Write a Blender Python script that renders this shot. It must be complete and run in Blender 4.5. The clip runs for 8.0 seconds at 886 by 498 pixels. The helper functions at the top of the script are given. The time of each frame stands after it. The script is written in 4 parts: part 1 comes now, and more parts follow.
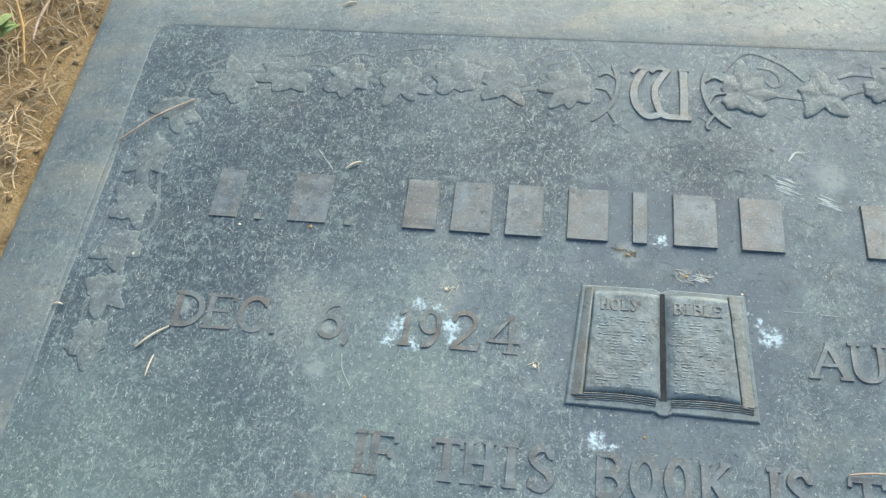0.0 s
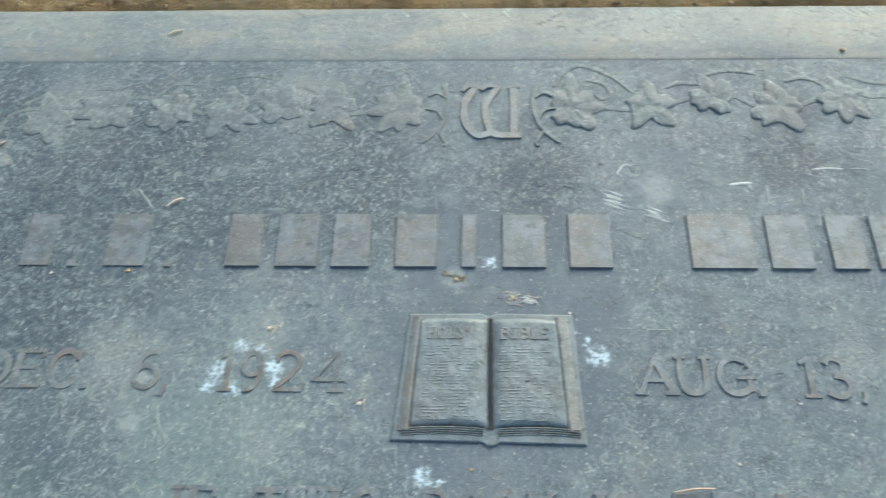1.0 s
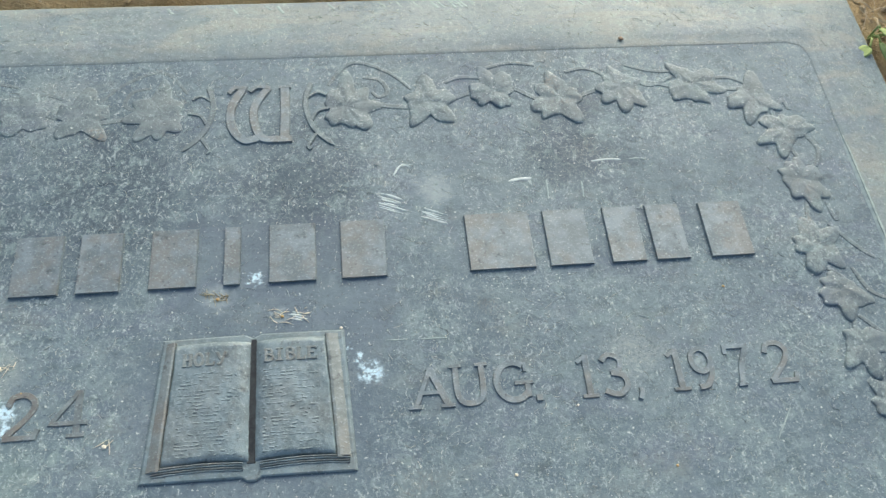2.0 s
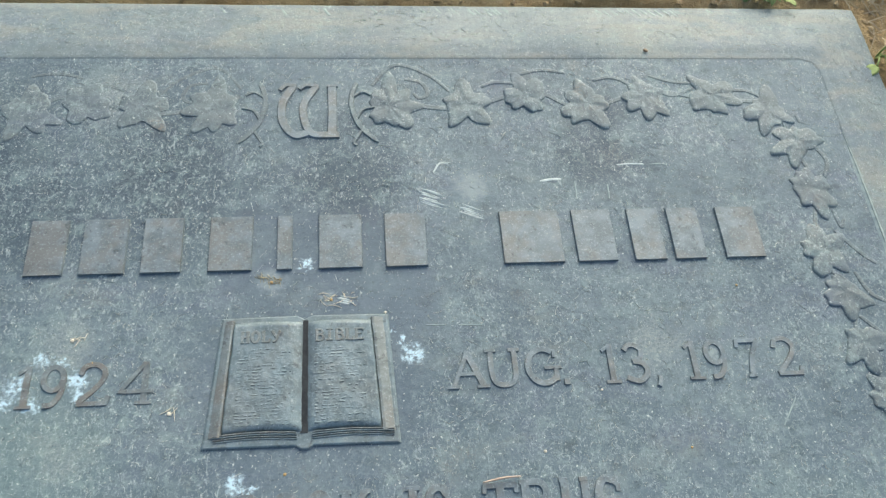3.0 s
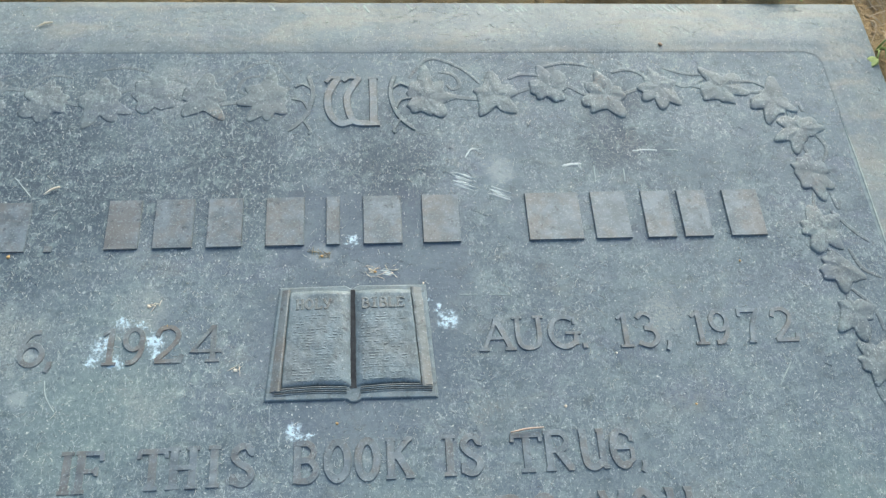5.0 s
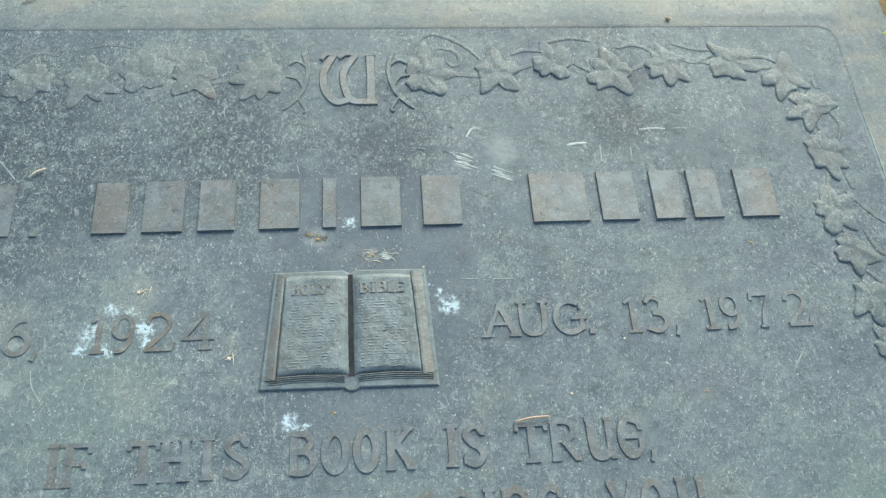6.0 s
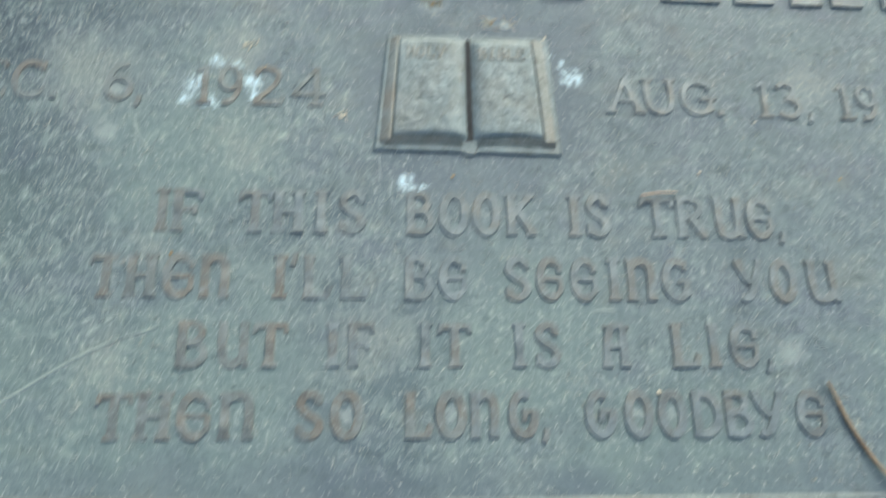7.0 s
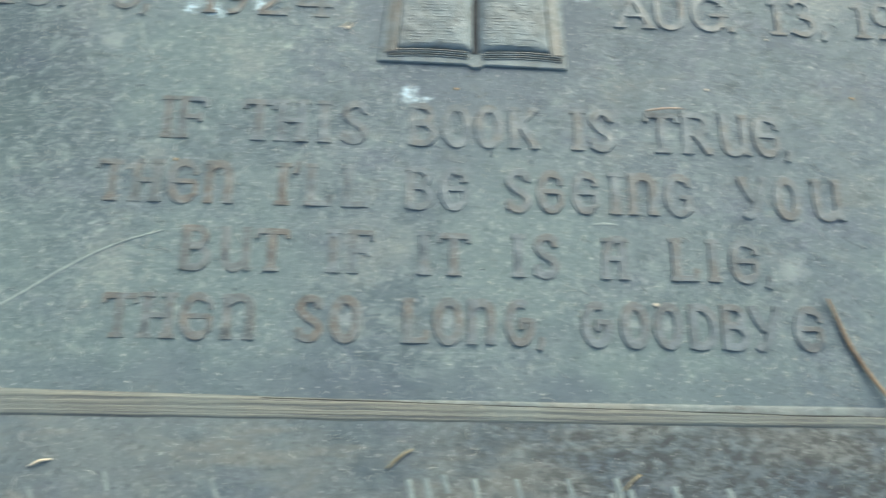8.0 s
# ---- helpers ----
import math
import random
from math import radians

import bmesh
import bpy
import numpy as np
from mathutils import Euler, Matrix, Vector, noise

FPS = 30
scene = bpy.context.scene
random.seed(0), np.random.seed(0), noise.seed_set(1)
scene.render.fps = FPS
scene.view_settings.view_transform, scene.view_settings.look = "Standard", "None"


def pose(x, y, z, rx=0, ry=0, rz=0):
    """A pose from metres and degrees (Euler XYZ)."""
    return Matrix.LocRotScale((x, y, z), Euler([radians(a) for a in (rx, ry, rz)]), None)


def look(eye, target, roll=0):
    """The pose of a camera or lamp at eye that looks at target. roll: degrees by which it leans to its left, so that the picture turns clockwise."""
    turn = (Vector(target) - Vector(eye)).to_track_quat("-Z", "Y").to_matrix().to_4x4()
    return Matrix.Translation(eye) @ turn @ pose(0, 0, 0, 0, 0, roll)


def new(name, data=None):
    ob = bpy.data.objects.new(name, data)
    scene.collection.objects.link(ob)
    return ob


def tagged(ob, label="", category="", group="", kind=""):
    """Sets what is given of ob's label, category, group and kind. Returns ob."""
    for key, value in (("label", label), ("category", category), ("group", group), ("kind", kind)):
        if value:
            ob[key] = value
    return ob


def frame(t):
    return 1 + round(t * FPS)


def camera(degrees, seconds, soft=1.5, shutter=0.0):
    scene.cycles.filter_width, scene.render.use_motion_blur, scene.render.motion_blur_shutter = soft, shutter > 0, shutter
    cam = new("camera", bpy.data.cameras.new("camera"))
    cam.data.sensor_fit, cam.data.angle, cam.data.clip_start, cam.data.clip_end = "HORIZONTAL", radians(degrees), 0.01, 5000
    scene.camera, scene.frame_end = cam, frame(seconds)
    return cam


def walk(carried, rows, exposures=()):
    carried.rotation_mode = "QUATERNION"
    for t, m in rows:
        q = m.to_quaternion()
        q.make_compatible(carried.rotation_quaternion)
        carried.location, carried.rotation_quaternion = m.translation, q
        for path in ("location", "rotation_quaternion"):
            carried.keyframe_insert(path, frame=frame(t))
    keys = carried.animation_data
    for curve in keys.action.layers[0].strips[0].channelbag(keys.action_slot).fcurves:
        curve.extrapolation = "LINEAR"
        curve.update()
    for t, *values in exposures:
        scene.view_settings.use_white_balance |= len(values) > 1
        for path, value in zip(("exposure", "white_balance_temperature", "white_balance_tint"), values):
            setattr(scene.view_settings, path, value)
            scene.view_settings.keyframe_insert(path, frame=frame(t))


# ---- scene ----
cam = camera(57.06, 8.0, soft=1.35, shutter=0.5)
PATH = [
    (0, (-0.05126, -0.10960, 0.31675), (-0.08571, 0.03463, 0.05596), -7.791),
    (0.1, (-0.05058, -0.10937, 0.31653), (-0.08479, 0.03499, 0.05579), -7.737),
    (0.2, (-0.04686, -0.10812, 0.31535), (-0.07972, 0.03700, 0.05488), -7.441),
    (0.3, (-0.04201, -0.10649, 0.31381), (-0.07311, 0.03962, 0.05368), -7.054),
    (0.5, (-0.02870, -0.10202, 0.30957), (-0.05498, 0.04679, 0.05041), -5.994),
    (1, (-0.00383, -0.09260, 0.30860), (-0.01576, 0.05636, 0.04847), -3.709),
    (1.5, (0.02113, -0.08695, 0.29899), (0.02716, 0.06227, 0.03880), 0.178),
    (1.8, (0.03659, -0.08139, 0.29384), (0.05861, 0.06626, 0.03388), 4.597),
    (2, (0.04455, -0.07853, 0.29118), (0.07481, 0.06832, 0.03134), 6.874),
    (2.2, (0.03930, -0.08232, 0.29863), (0.07025, 0.06393, 0.03854), 7.546),
    (3.3, (0.01828, -0.09750, 0.32842), (0.05199, 0.04635, 0.06733), 10.232),
    (3.5, (0.01512, -0.10913, 0.35014), (0.04704, 0.03525, 0.08911), 9.431),
    (4, (0.01130, -0.11319, 0.35472), (0.04069, 0.03011, 0.09279), 8.937),
    (4.5, (0.01091, -0.11251, 0.35320), (0.03793, 0.02845, 0.08976), 8.339),
    (6, (0.01177, -0.10348, 0.33453), (0.03833, 0.02928, 0.06681), 8.420),
    (6.2, (0.01047, -0.10520, 0.33291), (0.03708, 0.02682, 0.06483), 8.495),
    (6.3, (0.00874, -0.10749, 0.33074), (0.03542, 0.02354, 0.06220), 8.594),
    (6.5, (0.00096, -0.11780, 0.32100), (0.02792, 0.00879, 0.05035), 9.041),
    (6.8, (-0.01910, -0.13545, 0.30403), (0.00616, -0.02260, 0.02752), 11.320),
    (7, (-0.03424, -0.14877, 0.29123), (-0.01025, -0.04628, 0.01030), 13.040),
    (7.2, (-0.04355, -0.15687, 0.28742), (-0.02301, -0.06014, 0.00419), 12.991),
    (7.5, (-0.04970, -0.16519, 0.28573), (-0.03519, -0.07367, 0.00040), 11.084),
    (7.7, (-0.04939, -0.16710, 0.28649), (-0.03757, -0.07726, 0.00050), 9.986),
    (8, (-0.02437, -0.16557, 0.28849), (-0.00981, -0.07854, 0.00176), 10.577),
]
EXPOSURES = [(0.0, 0.5, 6360, 4.0), (2.2, 0.47, 6340, 4.0), (3.5, 0.49, 6350, 4.0), (4.5, 0.51, 6050, 7.5), (5.8, 0.51, 6430, 0.5), (6.5, 0.48, 6460, 0.5), (7.0, 0.46, 6500, 0.5), (8.0, 0.49, 6600, 0.5)]
walk(cam, [(t, look(eye, target, roll)) for t, eye, target, roll in PATH], EXPOSURES)

# ---- world and light: a bright overcast sky, its light coming from beyond the marker's far right corner ----
SUN_AZ, SUN_EL = 20.0, 33.0      # degrees from +y towards +x, and above the horizon
world = bpy.data.worlds.new("world")
scene.world = world
world.use_nodes = True
wn = world.node_tree.nodes
sky = wn.new("ShaderNodeTexSky")
sky.sky_type = "NISHITA"
sky.sun_disc = False
sky.sun_elevation, sky.sun_rotation = radians(SUN_EL), radians(SUN_AZ)
sky.dust_density, sky.air_density = 4.0, 1.0
world.node_tree.links.new(sky.outputs[0], wn["Background"].inputs[0])
wn["Background"].inputs[1].default_value = 0.15
sun = new("sun", bpy.data.lights.new("sun", "SUN"))
sun.data.energy, sun.data.angle, sun.data.color = 1.5, radians(45), (1.0, 0.97, 0.92)
sun_dir = Vector((math.sin(radians(SUN_AZ)) * math.cos(radians(SUN_EL)), math.cos(radians(SUN_AZ)) * math.cos(radians(SUN_EL)), math.sin(radians(SUN_EL))))
sun.matrix_world = look(sun_dir * 20, (0, 0, 0))


# ---- materials ----
def material(name, rough=0.6, metal=0.0, spec=0.5):
    m = bpy.data.materials.new(name)
    m.use_nodes = True
    b = m.node_tree.nodes["Principled BSDF"]
    b.inputs["Roughness"].default_value, b.inputs["Metallic"].default_value = rough, metal
    b.inputs["Specular IOR Level"].default_value = spec
    return m, m.node_tree, b


def link(nt, a, b):
    nt.links.new(a, b)


def noise_tex(nt, vec, scale, detail=4.0, rough=0.55, distort=0.0):
    n = nt.nodes.new("ShaderNodeTexNoise")
    n.inputs["Scale"].default_value, n.inputs["Detail"].default_value = scale, detail
    n.inputs["Roughness"].default_value, n.inputs["Distortion"].default_value = rough, distort
    if vec is not None:
        link(nt, vec, n.inputs["Vector"])
    return n


def ramp(nt, value, lo, hi, a=0.0, b=1.0):
    n = nt.nodes.new("ShaderNodeMapRange")
    n.interpolation_type = "SMOOTHSTEP"
    for k, v in ((1, lo), (2, hi), (3, a), (4, b)):
        n.inputs[k].default_value = v
    link(nt, value, n.inputs[0])
    return n.outputs[0]


def mix(nt, fac, a, b):
    n = nt.nodes.new("ShaderNodeMix")
    n.data_type = "RGBA"
    for sock, v in ((n.inputs[0], fac), (n.inputs[6], a), (n.inputs[7], b)):
        if isinstance(v, (int, float)):
            sock.default_value = v
        elif isinstance(v, tuple):
            sock.default_value = (*v, 1)
        else:
            link(nt, v, sock)
    return n.outputs[2]


def math_node(nt, op, a, b):
    n = nt.nodes.new("ShaderNodeMath")
    n.operation = op
    for sock, v in zip(n.inputs, (a, b)):
        if isinstance(v, (int, float)):
            sock.default_value = v
        else:
            link(nt, v, sock)
    return n.outputs[0]


def vec_node(nt, op, a, b):
    n = nt.nodes.new("ShaderNodeVectorMath")
    n.operation = op
    for sock, v in zip(n.inputs, (a, b)):
        if isinstance(v, tuple):
            sock.default_value = v
        else:
            link(nt, v, sock)
    return n


def coords(nt):
    return nt.nodes.new("ShaderNodeTexCoord").outputs["Object"]


def bump(nt, b, height, strength, distance):
    n = nt.nodes.new("ShaderNodeBump")
    n.inputs["Strength"].default_value, n.inputs["Distance"].default_value = strength, distance
    link(nt, height, n.inputs["Height"])
    link(nt, n.outputs[0], b.inputs["Normal"])


def blobs(nt, vec, spots, core=0.35):
    """The greatest of several round stains; vec is already roughened."""
    out = None
    for x, y, r in spots:
        d = vec_node(nt, "DISTANCE", vec, (x, y, 0)).outputs["Value"]
        v = ramp(nt, d, r * core, r, 1.0, 0.0)
        out = v if out is None else math_node(nt, "MAXIMUM", out, v)
    return out


def roughened(nt, vec, scale, amount):
    n = noise_tex(nt, vec, scale, 3.0, 0.7)
    c = vec_node(nt, "SUBTRACT", n.outputs["Color"], (0.5, 0.5, 0.5)).outputs[0]
    s = vec_node(nt, "MULTIPLY", c, (amount, amount, 0.0)).outputs[0]
    flat = vec_node(nt, "MULTIPLY", vec, (1, 1, 0)).outputs[0]
    return vec_node(nt, "ADD", flat, s).outputs[0]


def fibres(nt, vec, scale, thick, keep):
    """Thin curly threads, broken into short lengths: the level line of a noise, cut by another noise."""
    n = noise_tex(nt, vec, scale, 1.5, 0.5, 0.6).outputs["Fac"]
    d = math_node(nt, "ABSOLUTE", math_node(nt, "SUBTRACT", n, 0.5), 0.0)
    line_ = ramp(nt, d, thick * 0.35, thick, 1.0, 0.0)
    cuts = ramp(nt, noise_tex(nt, vec, scale * 1.35, 2.0, 0.6).outputs["Fac"], keep, keep + 0.06)
    return math_node(nt, "MULTIPLY", line_, cuts)


def shifted(nt, vec, dx, dy, turn=0.0, sx=1.0, sy=1.0):
    mp = nt.nodes.new("ShaderNodeMapping")
    mp.inputs["Location"].default_value = (dx, dy, 0)
    mp.inputs["Rotation"].default_value = (0, 0, radians(turn))
    mp.inputs["Scale"].default_value = (sx, sy, 1)
    link(nt, vec, mp.inputs["Vector"])
    return mp.outputs[0]


def patina(name, stains=True, dusty=1.0, film=0.0, base=((0.092, 0.131, 0.158), (0.134, 0.180, 0.204)), worn_low=0.46, residue=0.30):
    m, nt, b = material(name, 0.55, 0.05, 0.35)
    p = coords(nt)
    big = noise_tex(nt, p, 9, 4.0, 0.6).outputs["Fac"]
    mid = noise_tex(nt, p, 46, 6.0, 0.7, 0.5).outputs["Fac"]
    cloud = noise_tex(nt, shifted(nt, p, 3.1, 1.7, 0.0, 0.7, 1.0), 135, 6.0, 0.72, 0.4).outputs["Fac"]
    fine = noise_tex(nt, p, 900, 5.0, 0.75).outputs["Fac"]
    grain = noise_tex(nt, p, 2600, 2.0, 0.6).outputs["Fac"]
    wide_n = shifted(nt, p, 2.2, 6.1, 0.0, 0.55, 1.0)
    col = mix(nt, ramp(nt, big, 0.36, 0.64), *base)
    col = mix(nt, ramp(nt, noise_tex(nt, wide_n, 38, 5.0, 0.68, 0.4).outputs["Fac"], 0.48, 0.68, 0.0, 0.65), col, (0.130, 0.158, 0.205))
    col = mix(nt, ramp(nt, noise_tex(nt, shifted(nt, p, 9.2, 3.3, 0.0, 0.6, 1.0), 70, 6.0, 0.7, 0.4).outputs["Fac"], 0.53, 0.70, 0.0, 0.40), col, (0.212, 0.230, 0.195))
    col = mix(nt, ramp(nt, mid, 0.44, 0.70, 0.0, 0.62), col, (0.205, 0.262, 0.262))
    col = mix(nt, ramp(nt, cloud, 0.50, 0.74, 0.0, 0.55), col, (0.235, 0.290, 0.280))
    col = mix(nt, ramp(nt, cloud, 0.48, 0.32, 0.0, 0.6), col, (0.058, 0.086, 0.100))
    if film:
        col = mix(nt, ramp(nt, noise_tex(nt, p, 20, 5.0, 0.7).outputs["Fac"], 0.36, 0.62, 0.2 * film, film), col, (0.268, 0.298, 0.272))
        tan = ramp(nt, noise_tex(nt, shifted(nt, p, 4.0, 8.0, 0.0, 0.3, 1.0), 48, 6.0, 0.7, 0.3).outputs["Fac"], 0.46, 0.64, 0.0, 1.2 * film)
        col = mix(nt, tan, col, (0.278, 0.280, 0.232))
    rough_p = roughened(nt, p, 55, 0.035)
    near_p = roughened(nt, p, 330, 0.012)
    patch = ramp(nt, noise_tex(nt, p, 30, 6.0, 0.75).outputs["Fac"], 0.38, 0.60, worn_low, 1.0)
    if stains:
        # cloudy zones of the old finish: darker metal, greener chalk, and dense chalky wear
        wide_p = roughened(nt, p, 22, 0.10)
        dark = blobs(nt, wide_p, [(-0.17, 0.125, 0.10), (-0.06, 0.130, 0.06), (-0.20, 0.055, 0.07), (-0.19, -0.02, 0.06), (0.02, 0.120, 0.05), (-0.25, 0.02, 0.06), (-0.25, -0.06, 0.06), (-0.24, 0.17, 0.05), (0.14, 0.135, 0.04), (-0.21, 0.10, 0.07), (-0.12, 0.10, 0.06)], 0.2)
        col = mix(nt, math_node(nt, "MULTIPLY", dark, 0.72), col, (0.036, 0.060, 0.082))
        green = blobs(nt, wide_p, [(-0.22, -0.055, 0.10), (-0.19, -0.115, 0.11), (-0.10, -0.10, 0.08), (0.02, -0.085, 0.07), (0.20, -0.09, 0.08), (-0.11, 0.0, 0.06), (0.08, -0.12, 0.07)], 0.15)
        col = mix(nt, math_node(nt, "MULTIPLY", green, 0.58), col, (0.185, 0.262, 0.250))
        worn = blobs(nt, wide_p, [(-0.20, 0.14, 0.13), (-0.21, 0.02, 0.12), (-0.18, -0.08, 0.12), (-0.08, 0.15, 0.08), (-0.06, -0.02, 0.07), (0.05, 0.165, 0.05), (0.19, 0.165, 0.05), (0.245, 0.06, 0.06), (0.0, -0.09, 0.06)], 0.3)
        patch = math_node(nt, "MULTIPLY", patch, ramp(nt, worn, 0.0, 1.0, 0.72, 1.0))
        # smooth metal, rubbed clean, round the book and along the near edge
        smooth = blobs(nt, rough_p, [(0.003, 0.022, 0.056), (0.028, 0.055, 0.04), (0.035, 0.08, 0.03), (-0.01, 0.085, 0.03)], 0.6)
        sep = nt.nodes.new("ShaderNodeSeparateXYZ")
        link(nt, rough_p, sep.inputs[0])
        smooth = math_node(nt, "MAXIMUM", smooth, ramp(nt, sep.outputs[1], -0.127, -0.120, 0.8, 0.0))
        patch = math_node(nt, "MULTIPLY", patch, ramp(nt, smooth, 0.0, 1.0, 1.0, 0.45))
        col = mix(nt, math_node(nt, "MULTIPLY", smooth, 0.35), col, (0.132, 0.166, 0.205))
    # chalky bloom: ragged crusts, then curly threads and specks of several sizes
    crust = math_node(nt, "MULTIPLY", ramp(nt, noise_tex(nt, p, 360, 8.0, 0.82, 0.4).outputs["Fac"], 0.505, 0.60), patch)
    col = mix(nt, math_node(nt, "MULTIPLY", crust, 0.50 * dusty), col, (0.340, 0.425, 0.392))
    bloom = math_node(nt, "MULTIPLY", ramp(nt, noise_tex(nt, shifted(nt, p, 7.0, 2.0), 150, 8.0, 0.78, 0.6).outputs["Fac"], 0.51, 0.62), patch)
    col = mix(nt, math_node(nt, "MULTIPLY", bloom, 0.58 * dusty), col, (0.285, 0.370, 0.342))
    fleck = math_node(nt, "MULTIPLY", ramp(nt, fine, 0.56, 0.65), patch)
    col = mix(nt, math_node(nt, "MULTIPLY", fleck, 0.36 * dusty), col, (0.42, 0.49, 0.46))
    for dx, turn, sc, th, keep, amount in ((0.0, 20, 260, 0.018, 0.51, 0.50), (1.3, -50, 400, 0.022, 0.52, 0.52), (2.9, 80, 620, 0.028, 0.52, 0.45)):
        hair = math_node(nt, "MULTIPLY", fibres(nt, shifted(nt, p, dx, dx, turn, 1.0, 0.6), sc, th, keep), ramp(nt, patch, 0.1, 0.75))
        col = mix(nt, math_node(nt, "MULTIPLY", hair, amount * dusty), col, (0.50, 0.57, 0.54))
    star = ramp(nt, noise_tex(nt, shifted(nt, p, 5.0, 0.4), 640, 2.0, 0.6).outputs["Fac"], 0.672, 0.705)
    col = mix(nt, math_node(nt, "MULTIPLY", star, 0.8 * dusty), col, (0.62, 0.66, 0.60))
    pits = ramp(nt, noise_tex(nt, p, 480, 4.0, 0.7).outputs["Fac"], 0.57, 0.68)
    col = mix(nt, math_node(nt, "MULTIPLY", pits, 0.55), col, (0.045, 0.064, 0.080))
    # brown residue
    rust = math_node(nt, "MULTIPLY", ramp(nt, noise_tex(nt, p, 24, 5.0, 0.7).outputs["Fac"], 0.56, 0.72), ramp(nt, fine, 0.42, 0.6))
    col = mix(nt, math_node(nt, "MULTIPLY", rust, residue), col, (0.245, 0.200, 0.155))
    if not stains:
        # dark mottles on the near border, stronger towards the right
        sep = nt.nodes.new("ShaderNodeSeparateXYZ")
        link(nt, rough_p, sep.inputs[0])
        near_mottle = math_node(nt, "MULTIPLY", ramp(nt, sep.outputs[1], -0.142, -0.136, 1.0, 0.0), ramp(nt, noise_tex(nt, shifted(nt, p, 0.7, 0.2, 0, 0.7, 1.0), 300, 7.0, 0.8).outputs["Fac"], 0.43, 0.56))
        near_mottle = math_node(nt, "MULTIPLY", near_mottle, ramp(nt, noise_tex(nt, p, 16, 3.0).outputs["Fac"], 0.34, 0.52, 0.2, 0.5))
        near_mottle = math_node(nt, "MULTIPLY", near_mottle, ramp(nt, sep.outputs[0], -0.10, 0.06, 0.10, 1.5))
        col = mix(nt, near_mottle, col, (0.062, 0.066, 0.064))
    if stains:
        pale = blobs(nt, near_p, [(0.0777, 0.1161, 0.011), (-0.2034, 0.0275, 0.0045), (-0.1385, 0.0235, 0.0042), (0.174, 0.030, 0.0035), (0.0077, -0.0275, 0.0026), (0.0608, -0.105, 0.003), (0.0732, -0.105, 0.003), (-0.0444, -0.105, 0.003), (-0.0074, -0.105, 0.003), (-0.1397, 0.005, 0.006), (0.1230, -0.083, 0.007), (-0.0121, 0.0694, 0.008), (0.0170, 0.0870, 0.008), (0.0120, 0.0610, 0.004)], 0.3)
        col = mix(nt, math_node(nt, "MULTIPLY", pale, 0.5), col, (0.38, 0.44, 0.43))
        chalk = blobs(nt, rough_p, [(-0.1295, -0.0865, 0.016), (-0.036, -0.078, 0.02), (-0.092, 0.046, 0.018), (-0.088, 0.0, 0.016), (-0.118, -0.045, 0.014), (0.15, 0.036, 0.02), (-0.20, 0.165, 0.03), (-0.09, 0.168, 0.028), (-0.15, 0.03, 0.03)], 0.1)
        col = mix(nt, math_node(nt, "MULTIPLY", math_node(nt, "MULTIPLY", chalk, ramp(nt, fine, 0.38, 0.56)), 0.5), col, (0.36, 0.40, 0.36))
        white = blobs(nt, near_p, [(-0.1075, 0.0275, 0.0062), (-0.1000, 0.0375, 0.0042), (-0.0925, 0.0365, 0.0030), (-0.0855, 0.0285, 0.0058), (-0.0845, 0.0225, 0.0034), (-0.1110, 0.0205, 0.0036), (-0.1005, 0.0195, 0.0034), (0.0461, 0.0342, 0.0058), (0.0412, 0.0405, 0.0030), (0.0372, 0.0455, 0.0024), (-0.0235, -0.0149, 0.0048), (-0.0175, -0.0170, 0.0026), (0.0025, 0.0777, 0.0036)], 0.3)
        white = math_node(nt, "MULTIPLY", white, ramp(nt, noise_tex(nt, p, 420, 4.0, 0.7).outputs["Fac"], 0.40, 0.56, 0.05, 1.0))
        col = mix(nt, math_node(nt, "MULTIPLY", white, 0.95), col, (0.62, 0.80, 0.86))
    link(nt, col, b.inputs["Base Color"])
    link(nt, ramp(nt, mid, 0.3, 0.7, 0.48, 0.68), b.inputs["Roughness"])
    h = math_node(nt, "ADD", math_node(nt, "MULTIPLY", fine, 0.5), math_node(nt, "MULTIPLY", grain, 0.25))
    h = math_node(nt, "ADD", h, math_node(nt, "MULTIPLY", mid, 0.8))
    bump(nt, b, h, 0.5, 0.0006)
    return m


def letter_bronze(name, tone, brown, browned=0.7):
    """Raised bronze: patina like the field's, rubbed brown on its high parts, with chalk in patches."""
    m, nt, b = material(name, 0.48, 0.15, 0.5)
    p = coords(nt)
    mid = noise_tex(nt, p, 95, 5.0, 0.65).outputs["Fac"]
    cloud = noise_tex(nt, shifted(nt, p, 1.1, 4.2), 210, 6.0, 0.72).outputs["Fac"]
    fine = noise_tex(nt, p, 1000, 4.0, 0.7).outputs["Fac"]
    col = mix(nt, ramp(nt, mid, 0.35, 0.65), tone, tuple(min(1, c * 1.45 + 0.02) for c in tone))
    col = mix(nt, ramp(nt, noise_tex(nt, p, 40, 5.0, 0.7).outputs["Fac"], 0.42, 0.62, 0.0, browned), col, brown)
    col = mix(nt, ramp(nt, cloud, 0.52, 0.70, 0.0, 0.7), col, (0.25, 0.30, 0.30))
    col = mix(nt, ramp(nt, fine, 0.55, 0.67, 0.0, 0.6), col, (0.40, 0.45, 0.43))
    col = mix(nt, ramp(nt, noise_tex(nt, p, 330, 4.0, 0.7).outputs["Fac"], 0.58, 0.70, 0.0, 0.65), col, (0.045, 0.052, 0.058))
    link(nt, col, b.inputs["Base Color"])
    bump(nt, b, math_node(nt, "ADD", math_node(nt, "MULTIPLY", fine, 0.5), mid), 0.4, 0.0005)
    return m


